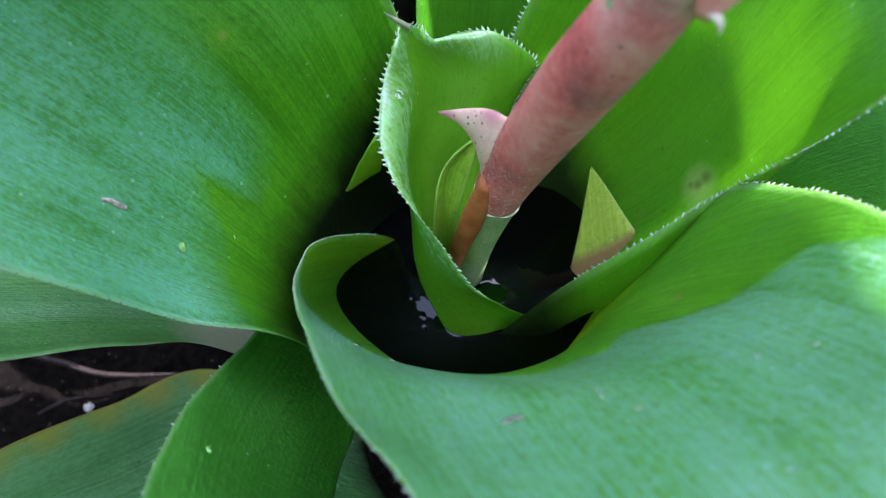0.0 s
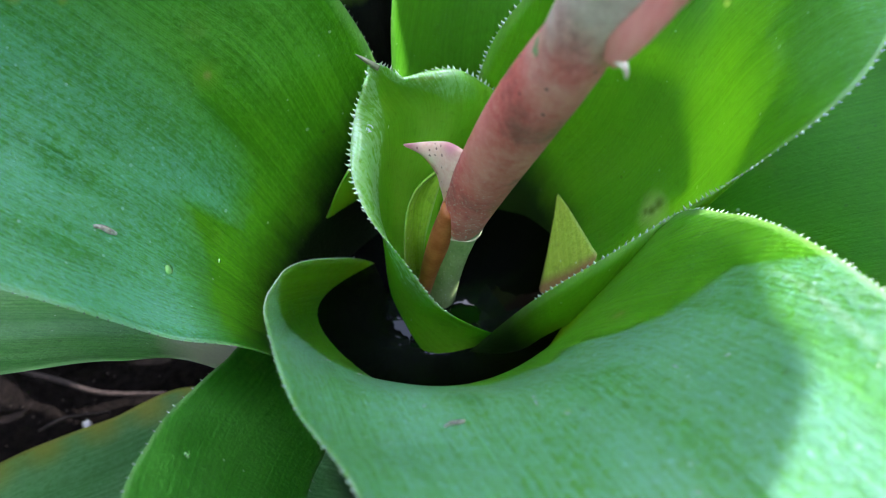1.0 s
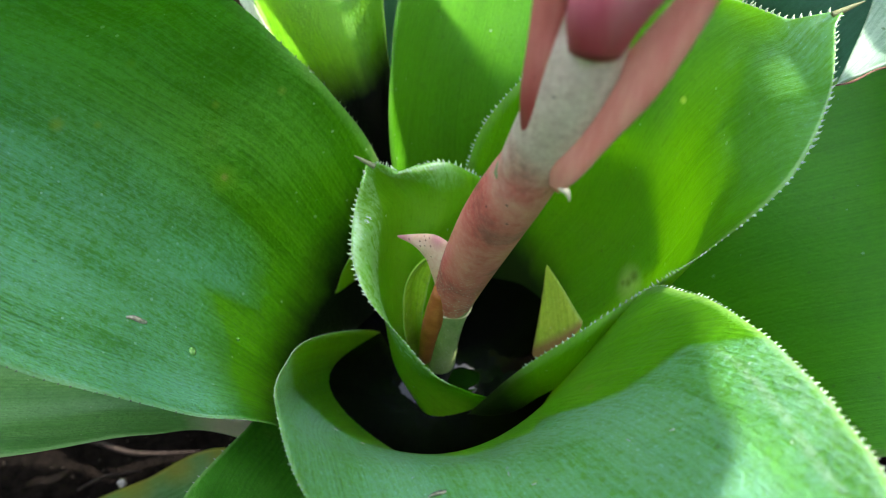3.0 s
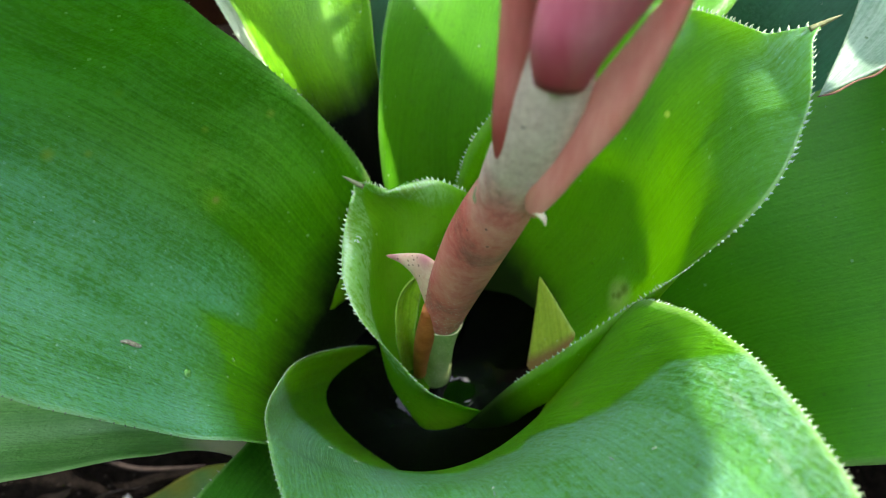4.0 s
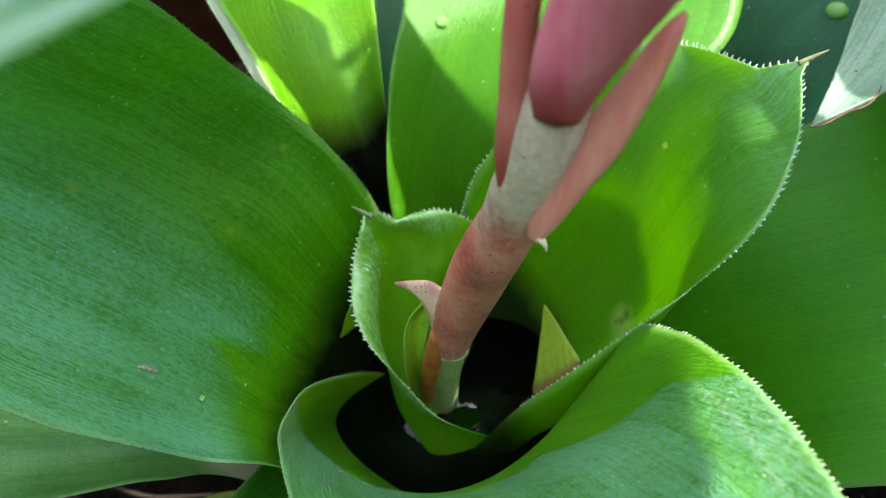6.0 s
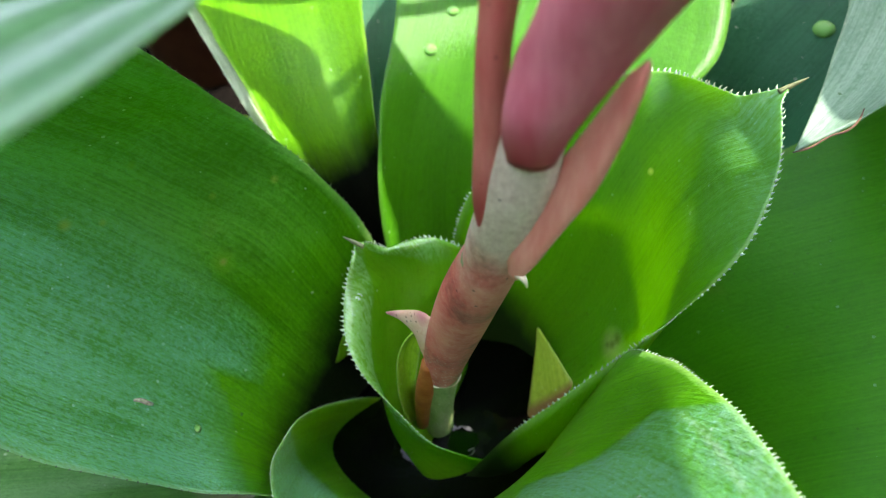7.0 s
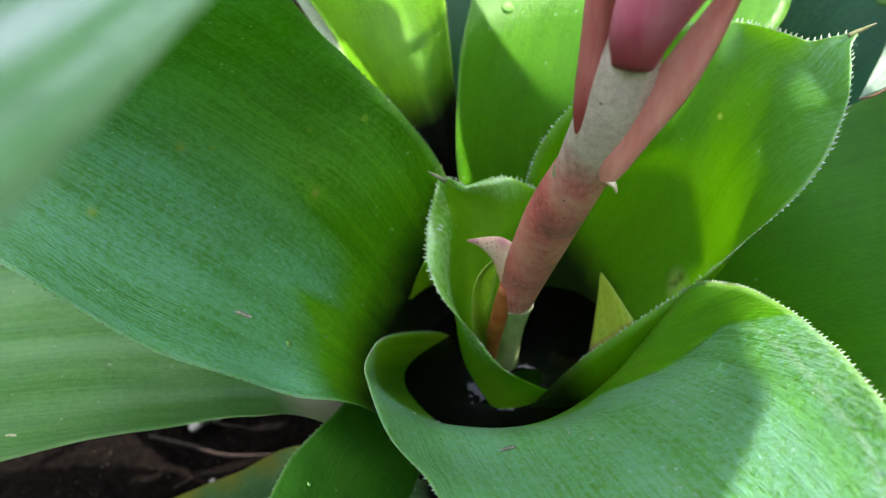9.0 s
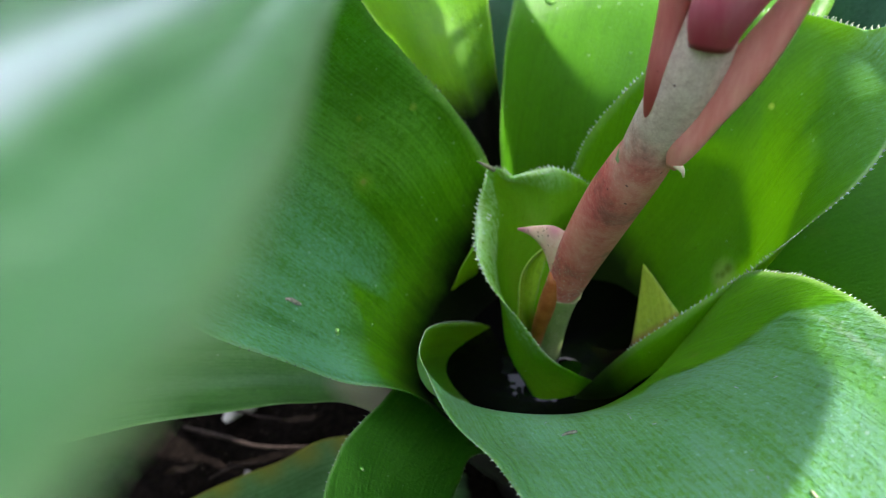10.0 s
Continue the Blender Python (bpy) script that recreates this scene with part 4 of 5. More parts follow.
build_leaf(plant, Blade([
    ((-0.050, 0.255, 0.060), (-0.045, 0.260, 0.058), (-0.040, 0.262, 0.060)),
    ((-0.085, 0.275, 0.110), (-0.075, 0.284, 0.106), (-0.062, 0.288, 0.110)),
    ((-0.105, 0.295, 0.130), (-0.092, 0.306, 0.126), (-0.076, 0.312, 0.130)),
    ((-0.112, 0.322, 0.136), (-0.111, 0.323, 0.136), (-0.110, 0.324, 0.136)),
], seed=20), mat_bud, "short bright lime leaf low behind the others", along=40, across=14, teeth=None, tip_spine=0)
build_leaf(plant, Blade([
    ((0.0380, 0.203, 0.060), (0.0420, 0.208, 0.058), (0.0480, 0.206, 0.060)),
    ((0.0385, 0.203, 0.082), (0.0425, 0.208, 0.082), (0.0490, 0.206, 0.086)),
    ((0.0400, 0.203, 0.094), (0.0440, 0.207, 0.096), (0.0500, 0.205, 0.100)),
    ((0.0495, 0.205, 0.1075), (0.0498, 0.205, 0.1075), (0.0500, 0.205, 0.1075)),
], seed=17), mat_blush, "small inner leaf, lime above and pink at its foot", along=30, across=10, teeth=None, tip_spine=0)

# near leaf of a neighbouring plant, close above the rosette
neighbour = thing("neighbour_bromeliad", "arching pale green bromeliad leaf of a neighbouring plant", "plant")
near = Blade([
    ((-0.060, -0.420, -0.010), (-0.085, -0.420, -0.010), (-0.110, -0.420, -0.010)),
    ((-0.020, -0.300, 0.230), (-0.055, -0.305, 0.235), (-0.090, -0.300, 0.230)),
    ((0.000, -0.160, 0.365), (-0.042, -0.165, 0.372), (-0.085, -0.160, 0.365)),
    ((0.0005, -0.062, 0.372), (-0.042, -0.065, 0.380), (-0.088, -0.060, 0.372)),
    ((0.0016, -0.034, 0.3650), (-0.040, -0.034, 0.373), (-0.084, -0.030, 0.366)),
    ((-0.0018, -0.012, 0.3570), (-0.042, -0.008, 0.364), (-0.080, -0.002, 0.358)),
    ((-0.0055, 0.008, 0.3500), (-0.040, 0.014, 0.355), (-0.072, 0.020, 0.350)),
    ((-0.0040, 0.034, 0.3445), (-0.036, 0.037, 0.349), (-0.064, 0.040, 0.344)),
    ((0.0015, 0.062, 0.3365), (-0.030, 0.066, 0.339), (-0.052, 0.070, 0.335)),
    ((0.000, 0.094, 0.3255), (-0.026, 0.098, 0.326), (-0.042, 0.098, 0.323)),
    ((-0.022, 0.128, 0.309), (-0.023, 0.128, 0.309), (-0.024, 0.128, 0.309)),
], seed=12)
build_leaf(neighbour, near, mat_near, "", teeth=None, tip_spine=0)

tube(plant, "dry_margin", [(0.1345, 0.1822, 0.2022), (0.1400, 0.1838, 0.2021), (0.1470, 0.1868, 0.2036), (0.1520, 0.1872, 0.2050), (0.1562, 0.1900, 0.2066), (0.1600, 0.1960, 0.2060)], [0.0002, 0.0004, 0.0003, 0.0004, 0.0003, 0.0002], mat_dry, "dry brown torn leaf margin")

# ---------------------------------------------------------------- flower stalk
AXIS = [(0.006, 0.162, 0.060), (0.010, 0.152, 0.110), (0.0165, 0.142, 0.152), (0.029, 0.128, 0.205), (0.0395, 0.1155, 0.243), (0.047, 0.1095, 0.275), (0.0545, 0.1060, 0.310), (0.062, 0.1010, 0.335), (0.068, 0.0960, 0.350)]
stalk = part("flower_stalk", tube_bm(AXIS, [0.0062, 0.0060, 0.0064, 0.0066, 0.0066, 0.0056, 0.0042, 0.0034, 0.0015], 24, 6), mat_stalk, plant, "pale woolly flower stalk wrapped in red bracts")


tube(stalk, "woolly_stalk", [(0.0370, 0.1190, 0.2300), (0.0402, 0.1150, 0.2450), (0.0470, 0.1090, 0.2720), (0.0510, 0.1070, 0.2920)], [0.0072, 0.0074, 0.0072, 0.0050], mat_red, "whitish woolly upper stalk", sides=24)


def sheath_bract():
    """Red sheath round the stalk: a tube with an oblique mouth, a puckered foot and a free hooked point."""
    c0, c1 = np.array((0.0160, 0.1430, 0.1500)), np.array((0.0400, 0.1150, 0.2440))
    bm = bmesh.new()
    rings, sides, steps = [], 36, 26
    axis = unit(c1 - c0)
    sx = unit(np.array((1.0, 0.0, 0.0)) - axis * axis[0])
    sy = np.cross(axis, sx)
    for layer in (0, 1):
        for i in range(steps + 1):
            f = i / steps
            ring = []
            for k in range(sides):
                a = 2 * math.pi * k / sides
                # mouth cut aslant: longer on the far right side, short on the left
                top = 1.0 + 0.05 * math.cos(a) - 0.09 * max(0.0, -math.cos(a))
                g = f * top
                c = spline(np.array([c0, (0.0222, 0.1360, 0.1780), (0.0300, 0.1270, 0.2080), (0.0370, 0.1188, 0.2320), c1, (0.0415, 0.1135, 0.2490)]), min(4.99, g * 4.2))
                r = 0.0062 + 0.0022 * math.sin(math.pi * min(1, f * 1.05)) ** 0.6 + 0.00025 * math.sin(3 * a + f * 9) + (0.0002 if f < 0.06 else 0)
                r -= 0.0006 * layer
                ring.append(bm.verts.new(c + (sx * math.cos(a) + sy * math.sin(a)) * r))
            rings.append(ring)
    n = steps + 1
    for layer in (0, 1):
        for i in range(steps):
            for k in range(sides):
                q = [rings[layer * n + i][k], rings[layer * n + i][(k + 1) % sides], rings[layer * n + i + 1][(k + 1) % sides], rings[layer * n + i + 1][k]]
                bm.faces.new(q if layer == 0 else q[::-1])
    for k in range(sides):
        bm.faces.new((rings[n - 1][k], rings[n - 1][(k + 1) % sides], rings[2 * n - 1][(k + 1) % sides], rings[2 * n - 1][k]))
        bm.faces.new((rings[0][(k + 1) % sides], rings[0][k], rings[n][k], rings[n][(k + 1) % sides]))
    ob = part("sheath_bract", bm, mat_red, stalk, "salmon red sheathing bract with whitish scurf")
    ring = []
    for k in range(13):
        a = 2 * math.pi * k / 12
        ring.append(c0 + axis * (0.0012 + 0.0008 * math.sin(3 * a)) + (sx * math.cos(a) + sy * math.sin(a)) * 0.0066)
    tube(ob, "scurf_collar", ring, [0.0003 + 0.0003 * (k % 3) / 2 for k in range(13)], mat_pale, "whitish scurfy collar", sides=8, steps=3)
    tube(ob, "hooked_tip", [(0.0432, 0.1072, 0.2424), (0.0447, 0.1052, 0.2425), (0.0456, 0.1043, 0.2415), (0.0459, 0.1040, 0.2397)], [0.0014, 0.0010, 0.0006, 0.0002], mat_pale, "withered whitish bract tip")


sheath_bract()


def boat_bract(ribs, material, label, seed):
    build_leaf(stalk, Blade(ribs, wave=0.0003, seed=seed), material, label, along=36, across=16, thick=0.0012, teeth=None, tip_spine=0, name="bract")


boat_bract([
    ((0.0420, 0.1074, 0.2416), (0.0431, 0.1062, 0.2413), (0.0441, 0.1056, 0.2410)),
    ((0.0425, 0.1090, 0.2490), (0.0452, 0.1048, 0.2482), (0.0482, 0.1047, 0.2470)),
    ((0.0459, 0.1087, 0.2561), (0.0502, 0.1036, 0.2565), (0.0540, 0.1040, 0.2580)),
    ((0.0526, 0.1082, 0.2706), (0.0568, 0.1018, 0.2702), (0.0605, 0.1031, 0.2700)),
    ((0.0601, 0.1060, 0.2857), (0.0626, 0.1006, 0.2842), (0.0652, 0.1028, 0.2835)),
    ((0.0655, 0.1032, 0.2970), (0.0668, 0.1002, 0.2962), (0.0684, 0.1015, 0.2965)),
    ((0.0687, 0.1016, 0.3010), (0.0688, 0.1016, 0.3011), (0.0690, 0.1016, 0.3010)),
], mat_pink, "boat-shaped pale pink bract with a pointed tip", 21)
boat_bract([
    ((0.0369, 0.1104, 0.2479), (0.0378, 0.1092, 0.2485), (0.0387, 0.1104, 0.2477)),
    ((0.0357, 0.1111, 0.2608), (0.0385, 0.1082, 0.2624), (0.0413, 0.1106, 0.2598)),
    ((0.0371, 0.1125, 0.2782), (0.0402, 0.1083, 0.2798), (0.0433, 0.1113, 0.2764)),
    ((0.0384, 0.1118, 0.2922), (0.0416, 0.1080, 0.2942), (0.0447, 0.1118, 0.2916)),
    ((0.0399, 0.1117, 0.3042), (0.0431, 0.1078, 0.3059), (0.0463, 0.1117, 0.3035)),
    ((0.0423, 0.1105, 0.3191), (0.0457, 0.1079, 0.3201), (0.0492, 0.1106, 0.3184)),
    ((0.0472, 0.1106, 0.3295), (0.0477, 0.1106, 0.3294), (0.0481, 0.1106, 0.3294)),
], mat_rose, "dusky rose bract pressed to the stalk", 22)
boat_bract([
    ((0.0434, 0.1047, 0.2786), (0.0478, 0.1000, 0.2800), (0.0525, 0.1041, 0.2771)),
    ((0.0428, 0.1038, 0.2886), (0.0495, 0.0975, 0.2919), (0.0570, 0.1030, 0.2865)),
    ((0.0455, 0.1037, 0.3018), (0.0537, 0.0955, 0.3043), (0.0633, 0.1012, 0.2978)),
    ((0.0486, 0.1007, 0.3110), (0.0587, 0.0925, 0.3145), (0.0712, 0.1007, 0.3087)),
    ((0.0537, 0.0970, 0.3247), (0.0635, 0.0884, 0.3271), (0.0767, 0.0958, 0.3213)),
    ((0.0598, 0.0932, 0.3368), (0.0667, 0.0864, 0.3382), (0.0767, 0.0921, 0.3342)),
    ((0.0679, 0.0921, 0.3458), (0.0683, 0.0921, 0.3458), (0.0686, 0.0921, 0.3458)),
], mat_magenta, "broad magenta bract darker at its foot", 23)
build_leaf(stalk, Blade([
    ((0.0116, 0.1409, 0.1607), (0.0150, 0.1370, 0.1720), (0.0185, 0.1365, 0.1855)),
    ((0.0106, 0.1422, 0.1662), (0.0128, 0.1395, 0.1755), (0.0152, 0.1412, 0.1842)),
    ((0.0093, 0.1448, 0.1700), (0.0105, 0.1430, 0.1768), (0.0120, 0.1445, 0.1825)),
    ((0.0058, 0.1475, 0.1742), (0.0064, 0.1462, 0.1770), (0.0070, 0.1475, 0.1794)),
    ((0.0026, 0.1493, 0.1752), (0.0029, 0.1488, 0.1762), (0.0032, 0.1493, 0.1770)),
    ((0.0005, 0.1504, 0.1752), (0.0006, 0.1504, 0.1753), (0.0007, 0.1504, 0.1754)),
], wave=0.0002, seed=24), mat_hook, "free claw-like pinkish bract tip", along=24, across=12, thick=0.0012, teeth=None, tip_spine=0, name="bract_tip")
tube(stalk, "lower_bract", [(0.0035, 0.1490, 0.105), (0.0070, 0.1428, 0.130), (0.0104, 0.1392, 0.148), (0.0135, 0.1372, 0.164)], [0.0024, 0.0030, 0.0034, 0.0026], mat_orange, "orange brown lower bract")

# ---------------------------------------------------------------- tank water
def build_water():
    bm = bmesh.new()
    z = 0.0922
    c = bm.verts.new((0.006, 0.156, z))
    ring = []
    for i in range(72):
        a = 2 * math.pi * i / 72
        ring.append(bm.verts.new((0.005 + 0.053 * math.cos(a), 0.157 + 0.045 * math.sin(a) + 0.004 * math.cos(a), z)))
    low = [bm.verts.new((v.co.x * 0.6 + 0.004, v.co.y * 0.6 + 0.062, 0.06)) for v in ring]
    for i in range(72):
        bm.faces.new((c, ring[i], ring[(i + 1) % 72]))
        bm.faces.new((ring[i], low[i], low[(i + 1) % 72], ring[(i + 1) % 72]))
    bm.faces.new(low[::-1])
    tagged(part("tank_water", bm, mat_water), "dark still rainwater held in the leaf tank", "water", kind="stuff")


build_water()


def build_core():
    """The rootstock below the water, one dark fibrous mass."""
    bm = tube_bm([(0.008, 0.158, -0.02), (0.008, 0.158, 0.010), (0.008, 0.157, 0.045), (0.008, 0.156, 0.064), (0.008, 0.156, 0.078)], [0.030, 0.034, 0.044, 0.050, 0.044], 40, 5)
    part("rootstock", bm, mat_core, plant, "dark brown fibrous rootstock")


build_core()

# ---------------------------------------------------------------- unseen leaves overhead, added to shade the rosette
shade_leaves = thing("unseen_shade_foliage", "unseen broad leaves added overhead to shade the bromeliad", "foliage")
OVER = Vector((0.0401, 0.0133, 0.0500))


def lifted(ribs):
    return [tuple(tuple(Vector(p) + OVER) for p in r) for r in ribs]


shade_leaves.location = sun_to * -0.1        # the leaves hang this much lower along the sun's rays


build_leaf(shade_leaves, Blade(lifted([
    ((0.10, 0.320, 0.63), (0.24, 0.327, 0.62), (0.384, 0.320, 0.60)),
    ((0.06, 0.27, 0.63), (0.22, 0.278, 0.62), (0.408, 0.278, 0.60)),
    ((0.06, 0.255, 0.63), (0.23, 0.260, 0.62), (0.415, 0.260, 0.60)),
    ((0.06, 0.235, 0.63), (0.24, 0.240, 0.62), (0.4245, 0.244, 0.60)),
    ((0.06, 0.20, 0.63), (0.24, 0.20, 0.62), (0.409, 0.208, 0.60)),
    ((0.08, 0.12, 0.63), (0.24, 0.12, 0.62), (0.388, 0.160, 0.60)),
    ((0.12, 0.05, 0.63), (0.24, 0.05, 0.62), (0.340, 0.090, 0.60)),
    ((0.23, -0.03, 0.62), (0.24, -0.03, 0.62), (0.25, -0.03, 0.62)),
]), seed=31), mat_outer, "", along=50, across=30, teeth=None, tip_spine=0)
build_leaf(shade_leaves, Blade(lifted([
    ((0.465, 0.42, 0.60), (0.53, 0.43, 0.60), (0.60, 0.42, 0.60)),
    ((0.468, 0.33, 0.60), (0.56, 0.33, 0.60), (0.66, 0.34, 0.60)),
    ((0.474, 0.25, 0.60), (0.57, 0.25, 0.60), (0.68, 0.25, 0.60)),
    ((0.480, 0.17, 0.60), (0.56, 0.17, 0.60), (0.66, 0.16, 0.60)),
    ((0.55, 0.06, 0.60), (0.56, 0.06, 0.60), (0.57, 0.06, 0.60)),
]), seed=33), mat_outer, "", along=40, across=16, teeth=None, tip_spine=0)
# outline cut so that its shadow edges fall across the back and right leaves
UPPER_EDGE = [(0.200, 0.425), (0.318, 0.421), (0.346, 0.400), (0.372, 0.386), (0.404, 0.382), (0.425, 0.380), (0.452, 0.374), (0.476, 0.362), (0.488, 0.348), (0.495, 0.325), (0.497, 0.303)]
LOWER_EDGE = [(0.200, 0.400), (0.308, 0.372), (0.340, 0.366), (0.375, 0.352), (0.400, 0.350), (0.412, 0.345), (0.424, 0.334), (0.445, 0.318), (0.460, 0.3105), (0.474, 0.300), (0.481, 0.284)]
ribs = [((x0, y0, 0.65), ((x0 + x1) / 2, (y0 + y1) / 2, 0.652), (x1, y1, 0.65)) for (x0, y0), (x1, y1) in zip(UPPER_EDGE, LOWER_EDGE)]
build_leaf(shade_leaves, Blade(ribs, seed=32), mat_outer, "", along=60, across=16, teeth=None, tip_spine=0)
build_leaf(shade_leaves, Blade(lifted([
    ((0.33, 0.110, 0.59), (0.33, 0.085, 0.59), (0.33, 0.050, 0.59)),
    ((0.38, 0.108, 0.59), (0.38, 0.080, 0.59), (0.38, 0.050, 0.59)),
    ((0.42, 0.105, 0.59), (0.42, 0.075, 0.59), (0.42, 0.040, 0.59)),
    ((0.48, 0.100, 0.59), (0.48, 0.070, 0.59), (0.48, 0.040, 0.59)),
    ((0.56, 0.081, 0.59), (0.56, 0.080, 0.59), (0.56, 0.079, 0.59)),
]), seed=34), mat_outer, "", along=40, across=16, teeth=None, tip_spine=0)


# added stems that carry those unseen leaves
tube(shade_leaves, "stem", [(0.640, 0.470, -0.03), (0.645, 0.475, 0.25), (0.630, 0.470, 0.50), (0.585, 0.452, 0.655)], [0.009, 0.008, 0.006, 0.003], mat_stalk, "upright green stem added to carry the unseen shade leaves")
tube(shade_leaves, "leaf_stalk", [(0.640, 0.472, 0.42), (0.520, 0.460, 0.60), (0.380, 0.410, 0.685), (0.280, 0.342, 0.672)], [0.005, 0.004, 0.003, 0.002], mat_stalk)
tube(shade_leaves, "leaf_stalk", [(0.642, 0.473, 0.45), (0.500, 0.480, 0.62), (0.340, 0.450, 0.67), (0.202, 0.409, 0.651)], [0.004, 0.003, 0.002, 0.0015], mat_stalk)
tube(shade_leaves, "leaf_stalk", [(0.640, 0.472, 0.40), (0.720, 0.360, 0.56), (0.690, 0.200, 0.64), (0.600, 0.094, 0.641)], [0.004, 0.003, 0.002, 0.0015], mat_stalk)


# ---------------------------------------------------------------- drops, crumbs, twigs
def drop(where, normal, size, label, flat=0.55):
    bm = ellipsoid_bm(size, size * 0.85, size * flat, sub=3, flat=True)
    ob = part("water_drop", bm, mat_drop)
    ob.matrix_world = Matrix.Translation(where) @ Vector(normal).to_track_quat("Z", "Y").to_matrix().to_4x4()
    return tagged(ob, label, "water drop", "drops on the leaves")


for blade, where, size, label in (
    (back, (0.0134, 0.2765, 0.1868), 0.0030, "clear water drop clinging to the upright back leaf"),
    (back, (0.0249, 0.2933, 0.1941), 0.0028, "clear water drop high on the upright back leaf"),
    (back_right, (0.1865, 0.2951, 0.1660), 0.0050, "large water drop on the dark bluish leaf"),
    (left, (-0.0655, 0.1255, 0.1515), 0.0016, "small water drop on the broad leaf"),
    (front_left, (-0.047, 0.071, 0.154), 0.0010, "tiny water drop on the dark lower leaf"),
    (left, (-0.0584, 0.1388, 0.1361), 0.0008, "tiny bright water drop on the broad leaf"),
):
    p, nrm = on_leaf(blade, *nearest(blade, where))
    drop(p, nrm, size, label)


def crumb(name, blade, where, size, turn, material, label, category):
    p, nrm = on_leaf(blade, *nearest(blade, where), lift=0.0008)
    bm = tube_bm([(-size, 0, 0), (-size * 0.4, size * 0.06, size * 0.08), (size * 0.3, -size * 0.05, size * 0.05), (size, size * 0.1, 0)], [size * 0.16, size * 0.24, size * 0.22, size * 0.12], 8, 3)
    ob = part(name, bm, material)
    ob.matrix_world = Matrix.Translation(p) @ nrm.to_track_quat("Z", "Y").to_matrix().to_4x4() @ Matrix.Rotation(radians(turn), 4, "Z")
    return tagged(ob, label, category)


crumb("twig_fragment", left, (-0.0788, 0.1262, 0.1683), 0.0034, 100, mat_stick, "short dry twig fragment lying on the broad leaf", "twig")
crumb("plant_crumb", front, (0.015, 0.063, 0.187), 0.0022, 10, mat_flake, "small brown flake lying on the front leaf", "debris")
crumb("plant_crumb", left, (-0.0690, 0.1950, 0.2390), 0.0014, 60, mat_stone, "pale flake stuck to the broad leaf", "debris")


# specks of bark and husk that fell on the leaves
mat_fleck = plain_material("husk_fleck", (0.42, 0.4, 0.2), (0.75, 0.72, 0.5), 900, 0.7, 0.4, 0.0003)
FLECKS = [(0.0376, 0.0626, 0.1893), (0.0560, 0.0409, 0.2052), (0.0590, 0.0385, 0.2066), (0.0670, 0.0327, 0.2101), (0.0320, 0.0669, 0.1852), (0.0598, 0.0719, 0.1919), (0.0693, 0.0723, 0.1960), (0.0315, 0.0691, 0.1835), (0.0087, 0.0683, 0.1806), (-0.0109, 0.0960, 0.1427), (-0.0220, 0.1062, 0.1319)]
rng = random.Random(8)
for where in FLECKS:
    tagged(crumb("husk_fleck", front, where, rng.uniform(0.0005, 0.0011), rng.uniform(0, 180), mat_fleck, "tiny pale husk fleck stuck to the front leaf", "debris"), group="husk flecks on the front leaf")
for where, size, turn in (((-0.0564, 0.1705, 0.2544), 0.0016, 75), ((-0.0586, 0.1730, 0.2491), 0.0009, 95), ((-0.0611, 0.1794, 0.2345), 0.0010, 20)):
    tagged(crumb("pale_fibre", left, where, size, turn, mat_white, "thin whitish fibre stuck to the broad leaf", "debris"), group="fibres on the broad leaf")
crumb("straw_piece", left_low, (-0.1607, 0.0886, 0.1510), 0.0020, 5, mat_fleck, "thin pale straw lying on the grey-green lower leaf", "debris")


def stone(x, y, z, rx, ry, rz, seed, material, name, label, category):
    bm = ellipsoid_bm(rx, ry, rz, seed, 0.5, 3)
    ob = part(name, bm, material)
    ob.location = (x, y, z)
    ob.rotation_euler = (0.3 * seed, 0.2 * seed, seed)
    return tagged(ob, label, category)


stone(-0.170, 0.196, -0.009, 0.013, 0.007, 0.0045, 1, mat_stone, "pebble", "pale flat stone half sunk in the soil", "stone")
stone(-0.156, 0.150, -0.008, 0.0022, 0.002, 0.002, 2, mat_stone, "pebble", "small pale pebble on the soil", "stone")


def soil_twig(path, radius, label):
    ob = part("twig", tube_bm(path, [radius * 0.8, radius, radius * 0.85, radius * 0.4], 8, 4), mat_litter_pale)
    return tagged(ob, label, "twig", "twigs on the soil")


mat_litter_pale = plain_material("weathered_twig", (0.01, 0.007, 0.006), (0.045, 0.032, 0.027), 400, 0.9, 0.6, 0.001, spec=0.15)
soil_twig([(-0.200, 0.178, -0.006), (-0.172, 0.170, -0.004), (-0.150, 0.164, -0.004), (-0.118, 0.166, -0.007)], 0.0014, "thin weathered twig lying on the soil")
soil_twig([(-0.176, 0.146, -0.006), (-0.166, 0.150, -0.003), (-0.158, 0.153, -0.004), (-0.146, 0.156, -0.007)], 0.0008, "short thin twig lying on the soil")
soil_twig([(-0.210, 0.205, -0.006), (-0.190, 0.196, -0.004), (-0.165, 0.186, -0.005), (-0.140, 0.183, -0.008)], 0.0010, "thin weathered twig lying on the soil")


def litter(x, y, turn, length, width, seed):
    rng = random.Random(seed)
    z = -0.006
    ribs = []
    for i in range(5):
        f = i / 4 - 0.5
        w = width * (1 - (2 * f) ** 2 * 0.9)
        up = 0.004 * rng.uniform(0, 1)
        ribs.append(((f * length, -w, z + up), (f * length, 0, z + up * 0.3), (f * length, w, z + up)))
    bl = Blade(ribs, wave=0.002, seed=seed)
    ob = build_leaf(None, bl, mat_litter, "", along=16, across=8, thick=0.0006, teeth=None, tip_spine=0, name="dry_leaf")
    ob.matrix_world = pose(x, y, 0.004, 0, 0, turn)
    tagged(ob, "curled dry brown leaf lying on the soil", "dead leaf", "dry leaves on the soil")


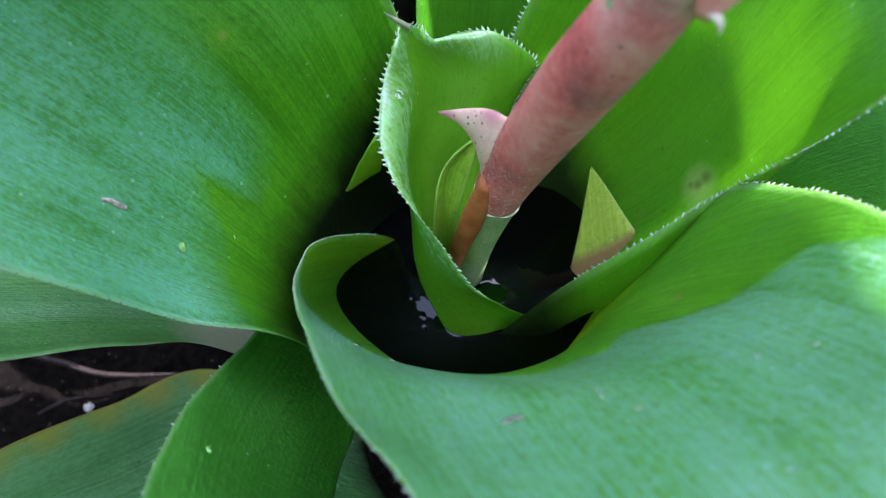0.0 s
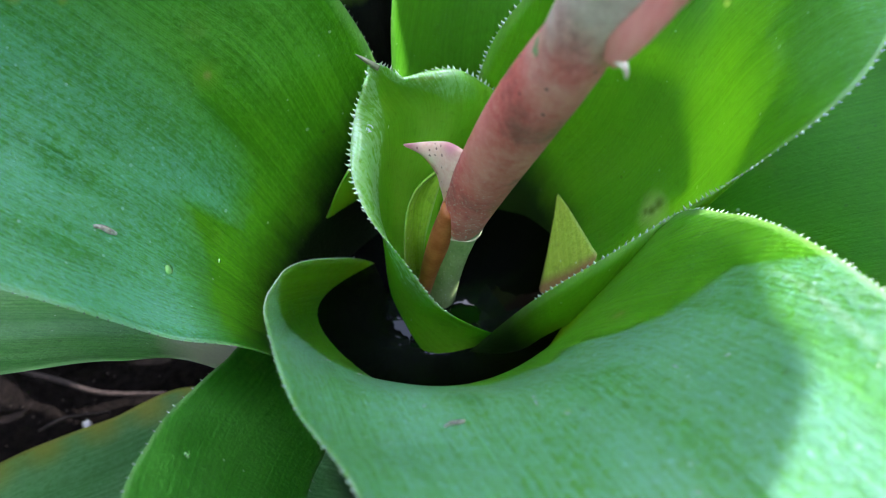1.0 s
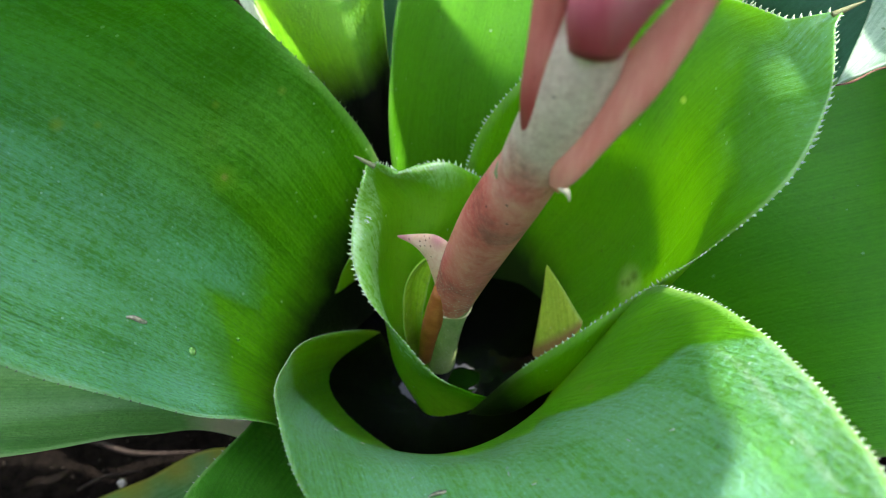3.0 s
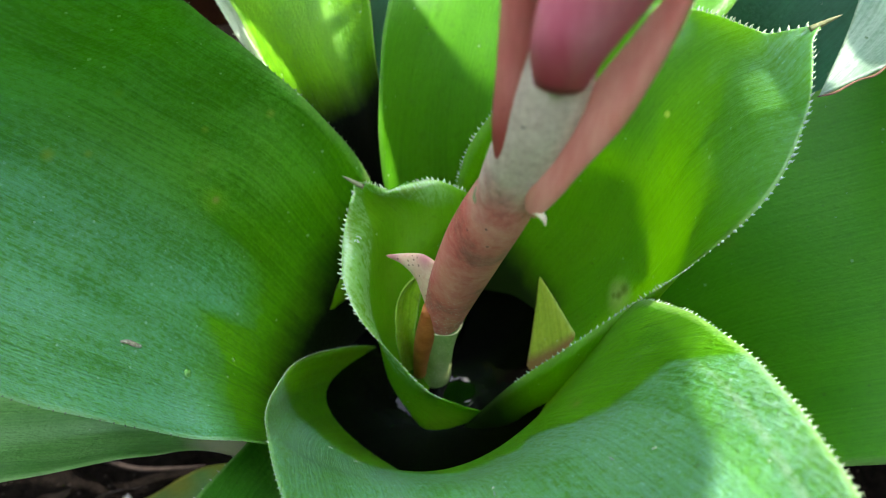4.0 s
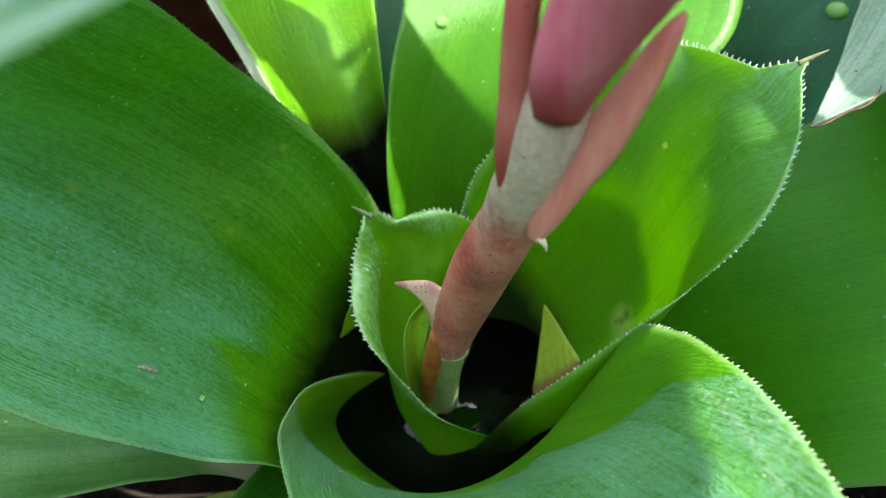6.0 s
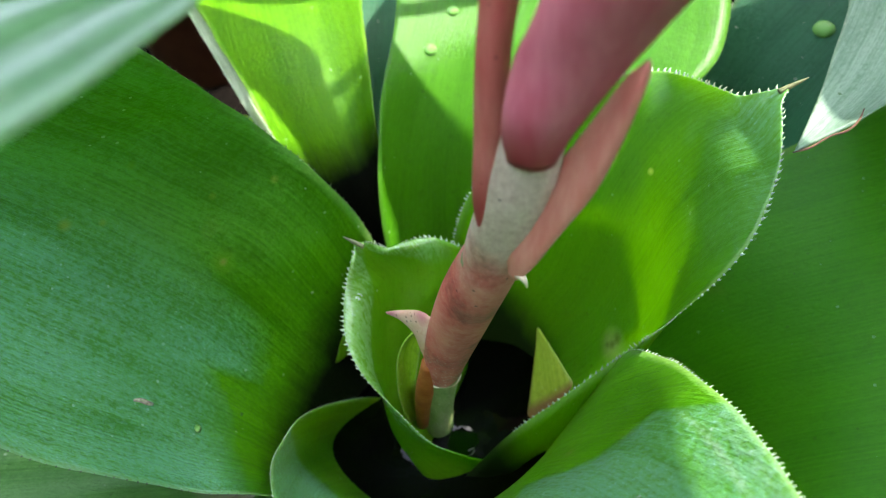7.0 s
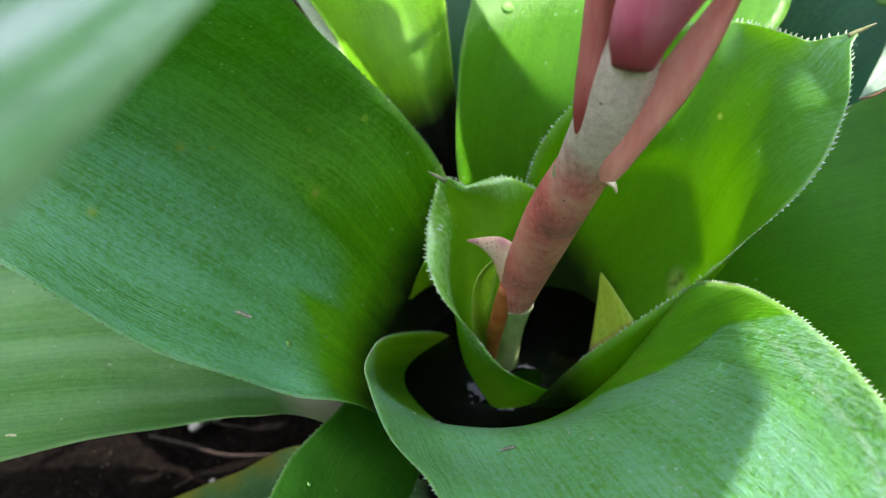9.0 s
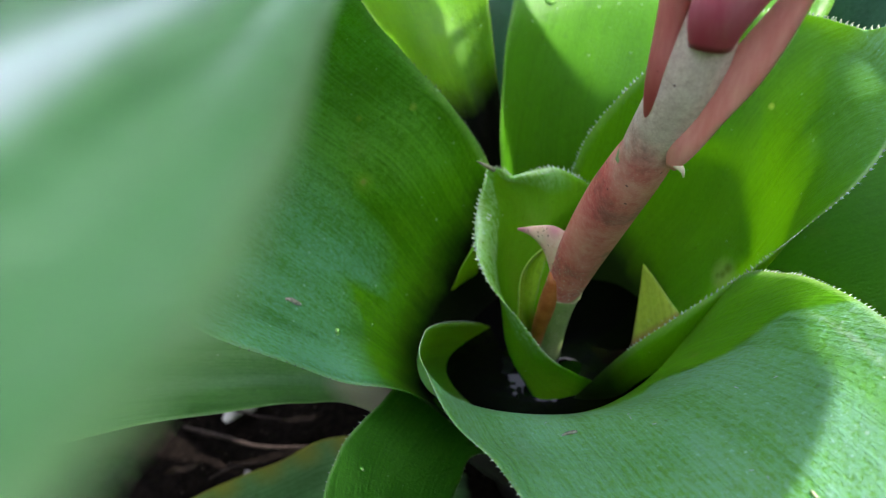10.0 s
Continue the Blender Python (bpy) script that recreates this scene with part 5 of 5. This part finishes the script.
for i, (x, y, turn) in enumerate(((-0.19, 0.15, 20), (-0.235, 0.10, 70), (-0.13, 0.18, 10), (-0.2, 0.2, 130))):
    litter(x, y, turn, 0.022, 0.0022, 40 + i)


# ---------------------------------------------------------------- pot behind
def build_pot():
    pot = thing("flower_pot", "terracotta flower pot standing on the soil", "pot", at=(-0.200, 0.600, -0.012))
    bm = bmesh.new()
    prof = [(0.0, 0.0), (0.050, 0.0), (0.066, 0.090), (0.072, 0.090), (0.074, 0.112), (0.066, 0.113), (0.064, 0.09), (0.056, 0.07), (0.0, 0.07)]
    rings = []
    for r, z in prof:
        rings.append([bm.verts.new((r * math.cos(2 * math.pi * k / 40), r * math.sin(2 * math.pi * k / 40), z)) for k in range(40)] if r else [bm.verts.new((0, 0, z))])
    for a, b in zip(rings, rings[1:]):
        for k in range(40):
            if len(a) == 1:
                bm.faces.new((a[0], b[(k + 1) % 40], b[k]))
            elif len(b) == 1:
                bm.faces.new((a[k], a[(k + 1) % 40], b[0]))
            else:
                bm.faces.new((a[k], a[(k + 1) % 40], b[(k + 1) % 40], b[k]))
    part("pot_body", bm, mat_pot, pot)


build_pot()


# ---------------------------------------------------------------- plain unseen walls, added to close the bed and block the low sky
def build_wall(name, x0, y0, x1, y1):
    thick, high = 0.1, 1.8
    d = Vector((x1 - x0, y1 - y0, 0)).normalized()
    n = Vector((-d.y, d.x, 0)) * thick
    bm = bmesh.new()
    lower = [bm.verts.new(v) for v in ((x0, y0, -0.05), (x1, y1, -0.05), (x1 + n.x, y1 + n.y, -0.05), (x0 + n.x, y0 + n.y, -0.05))]
    upper = [bm.verts.new((v.co.x, v.co.y, high)) for v in lower]
    bm.faces.new(lower[::-1])
    bm.faces.new(upper)
    for i in range(4):
        j = (i + 1) % 4
        bm.faces.new((lower[i], lower[j], upper[j], upper[i]))
    tagged(part(name, bm, mat_wall, smooth=False), "plain dark wall added out of view to cut the low sky light", "wall", kind="structure")


for name, ends in (("wall_north", (1.6, 1.8, -1.6, 1.8)), ("wall_south", (-1.6, -1.6, 1.6, -1.6)), ("wall_east", (1.7, -1.6, 1.7, 1.8)), ("wall_west", (-1.7, 1.8, -1.7, -1.6))):
    build_wall(name, *ends)


rng = random.Random(5)
for i in range(7):
    w = (-0.0090 + rng.uniform(-0.0011, 0.0011), 0.1610 + rng.uniform(-0.0011, 0.0011), 0.1715 + rng.uniform(-0.0009, 0.0009))
    crumb("white_flake", young, w, rng.uniform(0.0004, 0.0008), rng.uniform(0, 180), mat_white, "tiny white flake stuck to the young leaf", "debris")["group"] = "white flakes on the young leaf"
